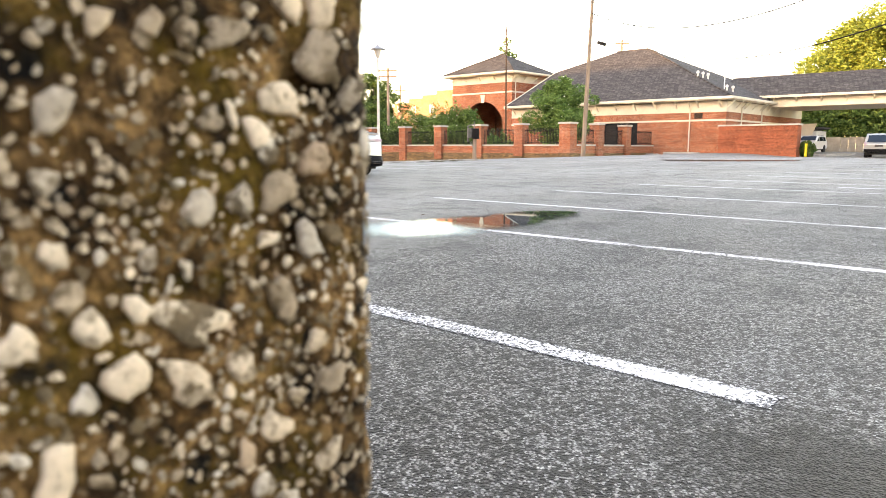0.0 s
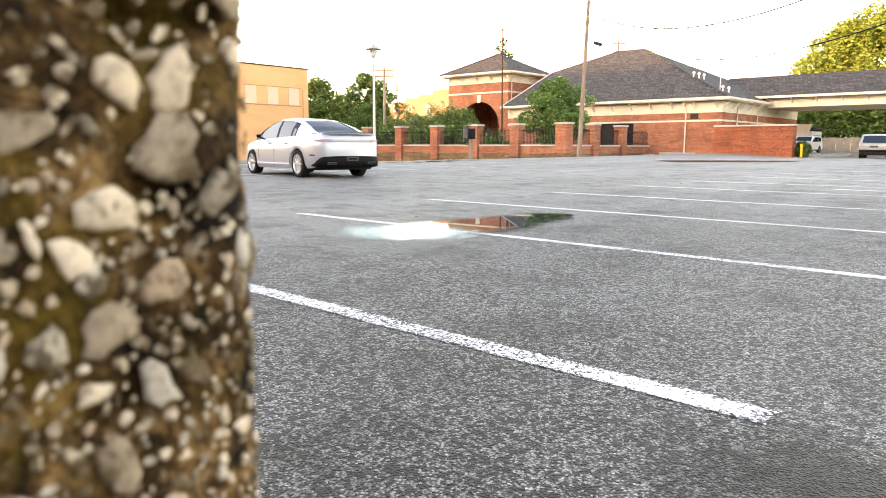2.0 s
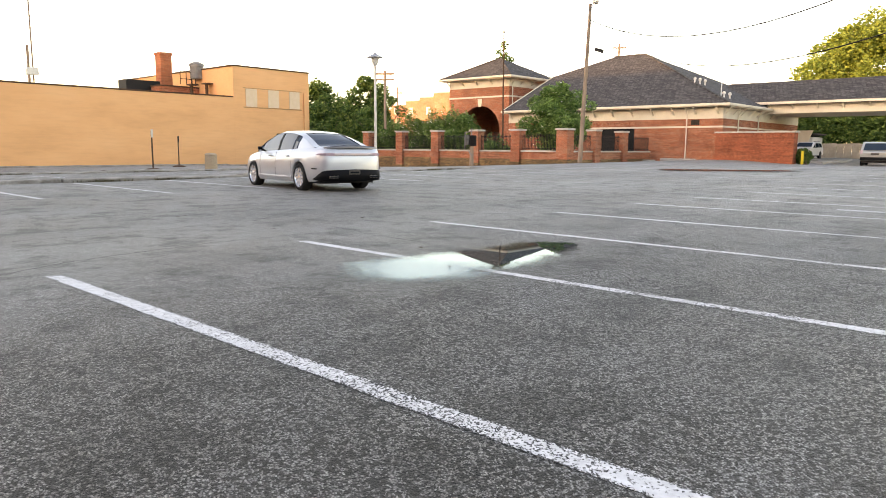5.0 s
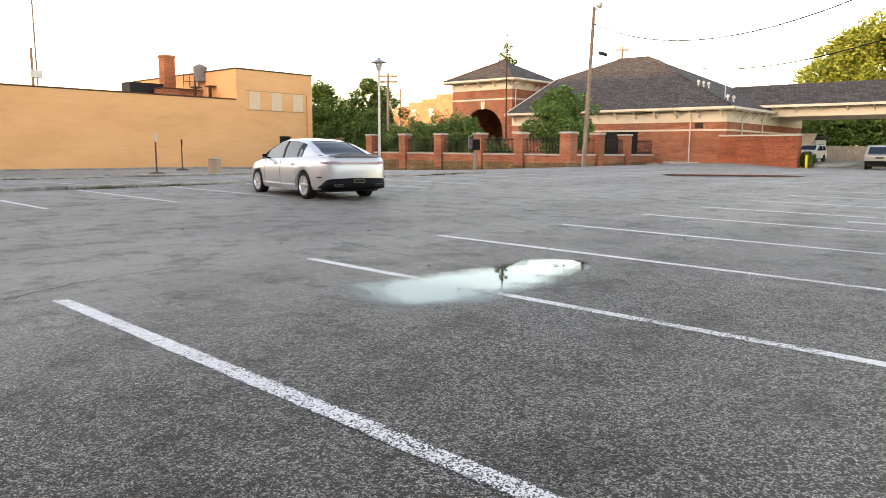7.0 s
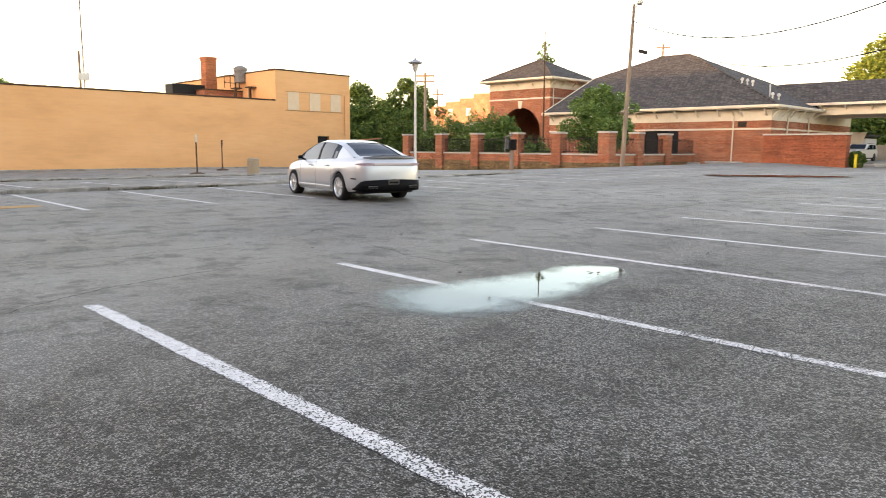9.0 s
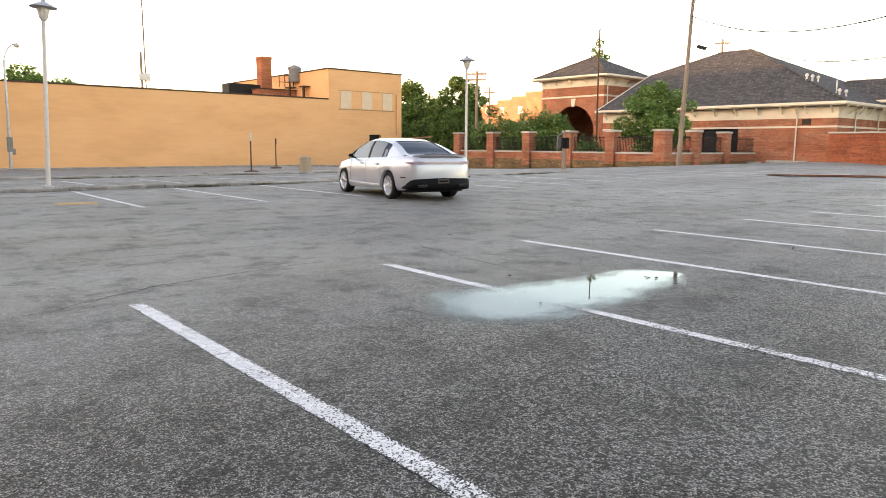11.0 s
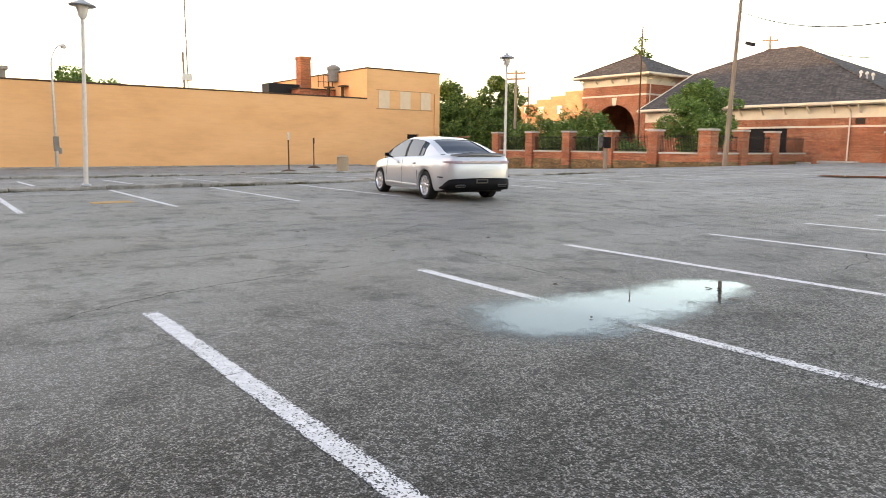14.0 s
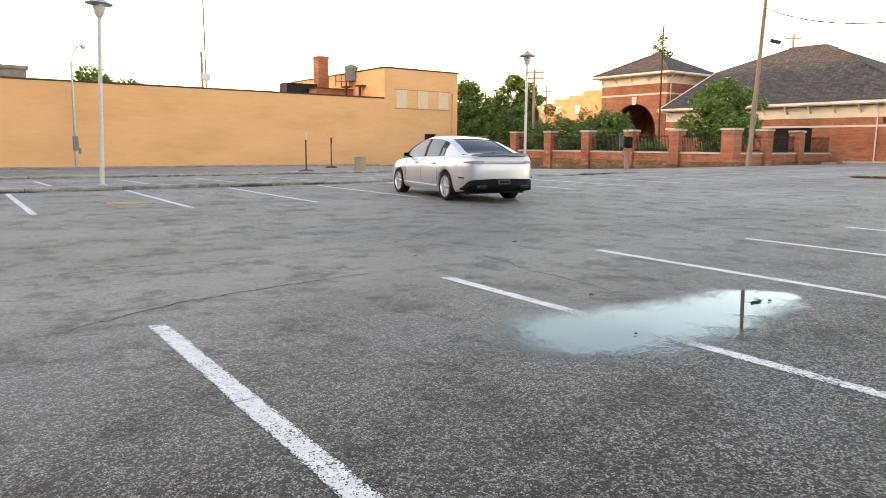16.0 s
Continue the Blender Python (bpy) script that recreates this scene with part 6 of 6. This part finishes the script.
def boxy_vehicle(name, label, prof, halfw, glass, wheels, R, paint, category, bed=None):
    """A van, estate or pickup: a side profile drawn across the width, with flush windows."""
    t = thing(name, label, category)
    bm = bmesh.new()
    pts = [(x, -halfw, z) for x, z in prof]
    prism(bm, pts, (0, 2 * halfw, 0))
    bmesh.ops.bevel(bm, geom=list(bm.edges), offset=0.045, segments=2, affect="EDGES", profile=0.6)
    for v in bm.verts:
        if v.co.z > 1.0:
            v.co.y *= 1 - 0.16 * (v.co.z - 1.0)
    part("body", bm, paint, t)
    for s in (1, -1):
        for q in glass:
            bm = bmesh.new()
            yy = [halfw * (1 - 0.16 * max(0, z - 1.0)) + 0.006 for _, z in q]
            v = [bm.verts.new((x, s * y, z)) for (x, z), y in zip(q, yy)]
            bm.faces.new(v)
            bmesh.ops.solidify(bm, geom=list(bm.faces), thickness=0.012)
            part("side_window", bm, CARGLASS, t)
        for x in wheels:
            wheel(t, x, (halfw - 0.10) * s, R, 0.22, s, 6, True)
            bm = bmesh.new()
            lathe(bm, [(R + 0.08, 0), (R + 0.08, 0.02)], 24)
            bm.transform(Matrix.Translation((x, s * (halfw - 0.018), R)) @ Matrix.Rotation(radians(-90 * s), 4, "X"))
            part("wheel_arch", bm, DARK, t)
    bm = bmesh.new()
    box(bm, min(p[0] for p in prof) + 0.2, max(p[0] for p in prof) - 0.2, -halfw + 0.12, halfw - 0.12, 0.22, 0.55)
    part("underbody", bm, DARK, t)
    return t


# pickup passing along the street, local x from tail to nose
pk = boxy_vehicle("pickup_truck", "silver extended cab pickup truck on the street", [(0, 0.55), (0, 1.05), (1.75, 1.08), (1.78, 1.68), (2.0, 1.74), (3.0, 1.72), (3.75, 1.15), (5.1, 1.02), (5.28, 0.85), (5.28, 0.45), (4.9, 0.38), (0.3, 0.42)], 0.90,
    [[(1.98, 1.18), (1.98, 1.60), (2.40, 1.62), (2.40, 1.18)], [(2.52, 1.16), (2.52, 1.62), (2.98, 1.62), (3.55, 1.16)]], (1.15, 4.38), 0.36, SILVER, "pickup truck")
bm = bmesh.new()
box(bm, 0.12, 1.70, -0.80, 0.80, 1.06, 1.10)
part("bed_opening", bm, DARK, pk, "dark open load bed")
bm = bmesh.new()
box(bm, 1.765, 1.775, -0.66, 0.66, 1.2, 1.62)
part("rear_window", bm, CARGLASS, pk)
for s in (1, -1):
    bm = bmesh.new()
    box(bm, -0.015, 0.12, 0.78 * s, 0.905 * s, 0.72, 1.0, 0.01)
    part("tail_lamp", bm, REDLENS, pk)
bm = bmesh.new()
box(bm, -0.12, 0.05, -0.88, 0.88, 0.48, 0.66, 0.03)
part("rear_bumper", bm, CHROME, pk)
pk.matrix_world = pose(-45, 32.8, gz(-45, 34), 0, 0, 90)

# estate cars by the canopy, tails towards the car park
def estate(name, label, paint):
    t = boxy_vehicle(name, label, [(0, 0.45), (0.0, 0.95), (0.12, 1.1), (0.42, 1.66), (0.7, 1.72), (2.6, 1.70), (3.5, 1.15), (4.5, 1.0), (4.65, 0.8), (4.65, 0.4), (4.3, 0.32), (0.3, 0.34)], 0.92,
        [[(0.45, 1.18), (0.62, 1.58), (1.35, 1.60), (1.35, 1.15)], [(1.45, 1.15), (1.45, 1.60), (2.45, 1.60), (2.45, 1.13)], [(2.52, 1.13), (2.52, 1.58), (3.28, 1.13)]], (0.95, 3.75), 0.34, paint, "car")
    bm = bmesh.new()
    prism(bm, [(0.10, -0.74, 1.12), (0.10, 0.74, 1.12), (0.36, 0.66, 1.60), (0.36, -0.66, 1.60)], (-0.02, 0, 0.008))
    part("rear_window", bm, CARGLASS, t)
    bm = bmesh.new()
    prism(bm, [(3.40, -0.78, 1.222), (3.40, 0.78, 1.222), (2.72, 0.68, 1.64), (2.72, -0.68, 1.64)], (0.012, 0, 0.018))
    part("windscreen", bm, CARGLASS, t)
    for s in (1, -1):
        bm = bmesh.new()
        box(bm, -0.015, 0.1, 0.76 * s, 0.925 * s, 0.85, 1.12, 0.02)
        part("tail_lamp", bm, REDLENS, t)
        bm = bmesh.new()
        rod(bm, (0.7, 0.7 * s, 1.78), (2.5, 0.7 * s, 1.76), 0.02)
        part("roof_bar", bm, BLACKPLASTIC, t)
    bm = bmesh.new()
    box(bm, -0.10, 0.05, -0.90, 0.90, 0.42, 0.62, 0.03)
    part("rear_bumper", bm, BLACKPLASTIC, t)
    bm = bmesh.new()
    box(bm, -0.02, 0.0, -0.25, 0.25, 0.78, 0.92)
    part("number_plate", bm, PLATE, t)
    return t


suv = estate("estate_car", "silver grey estate car parked near the canopy", GREYCAR)
suv.matrix_world = pose(-7.6, 57.5, gz(-8, 58), 0, 0, 96)
van = estate("estate_car", "white estate car parked beside the brick screen wall", WHITECAR)
van.matrix_world = pose(-17.9, 82.3, gz(-17, 80), 0, 0, -93)
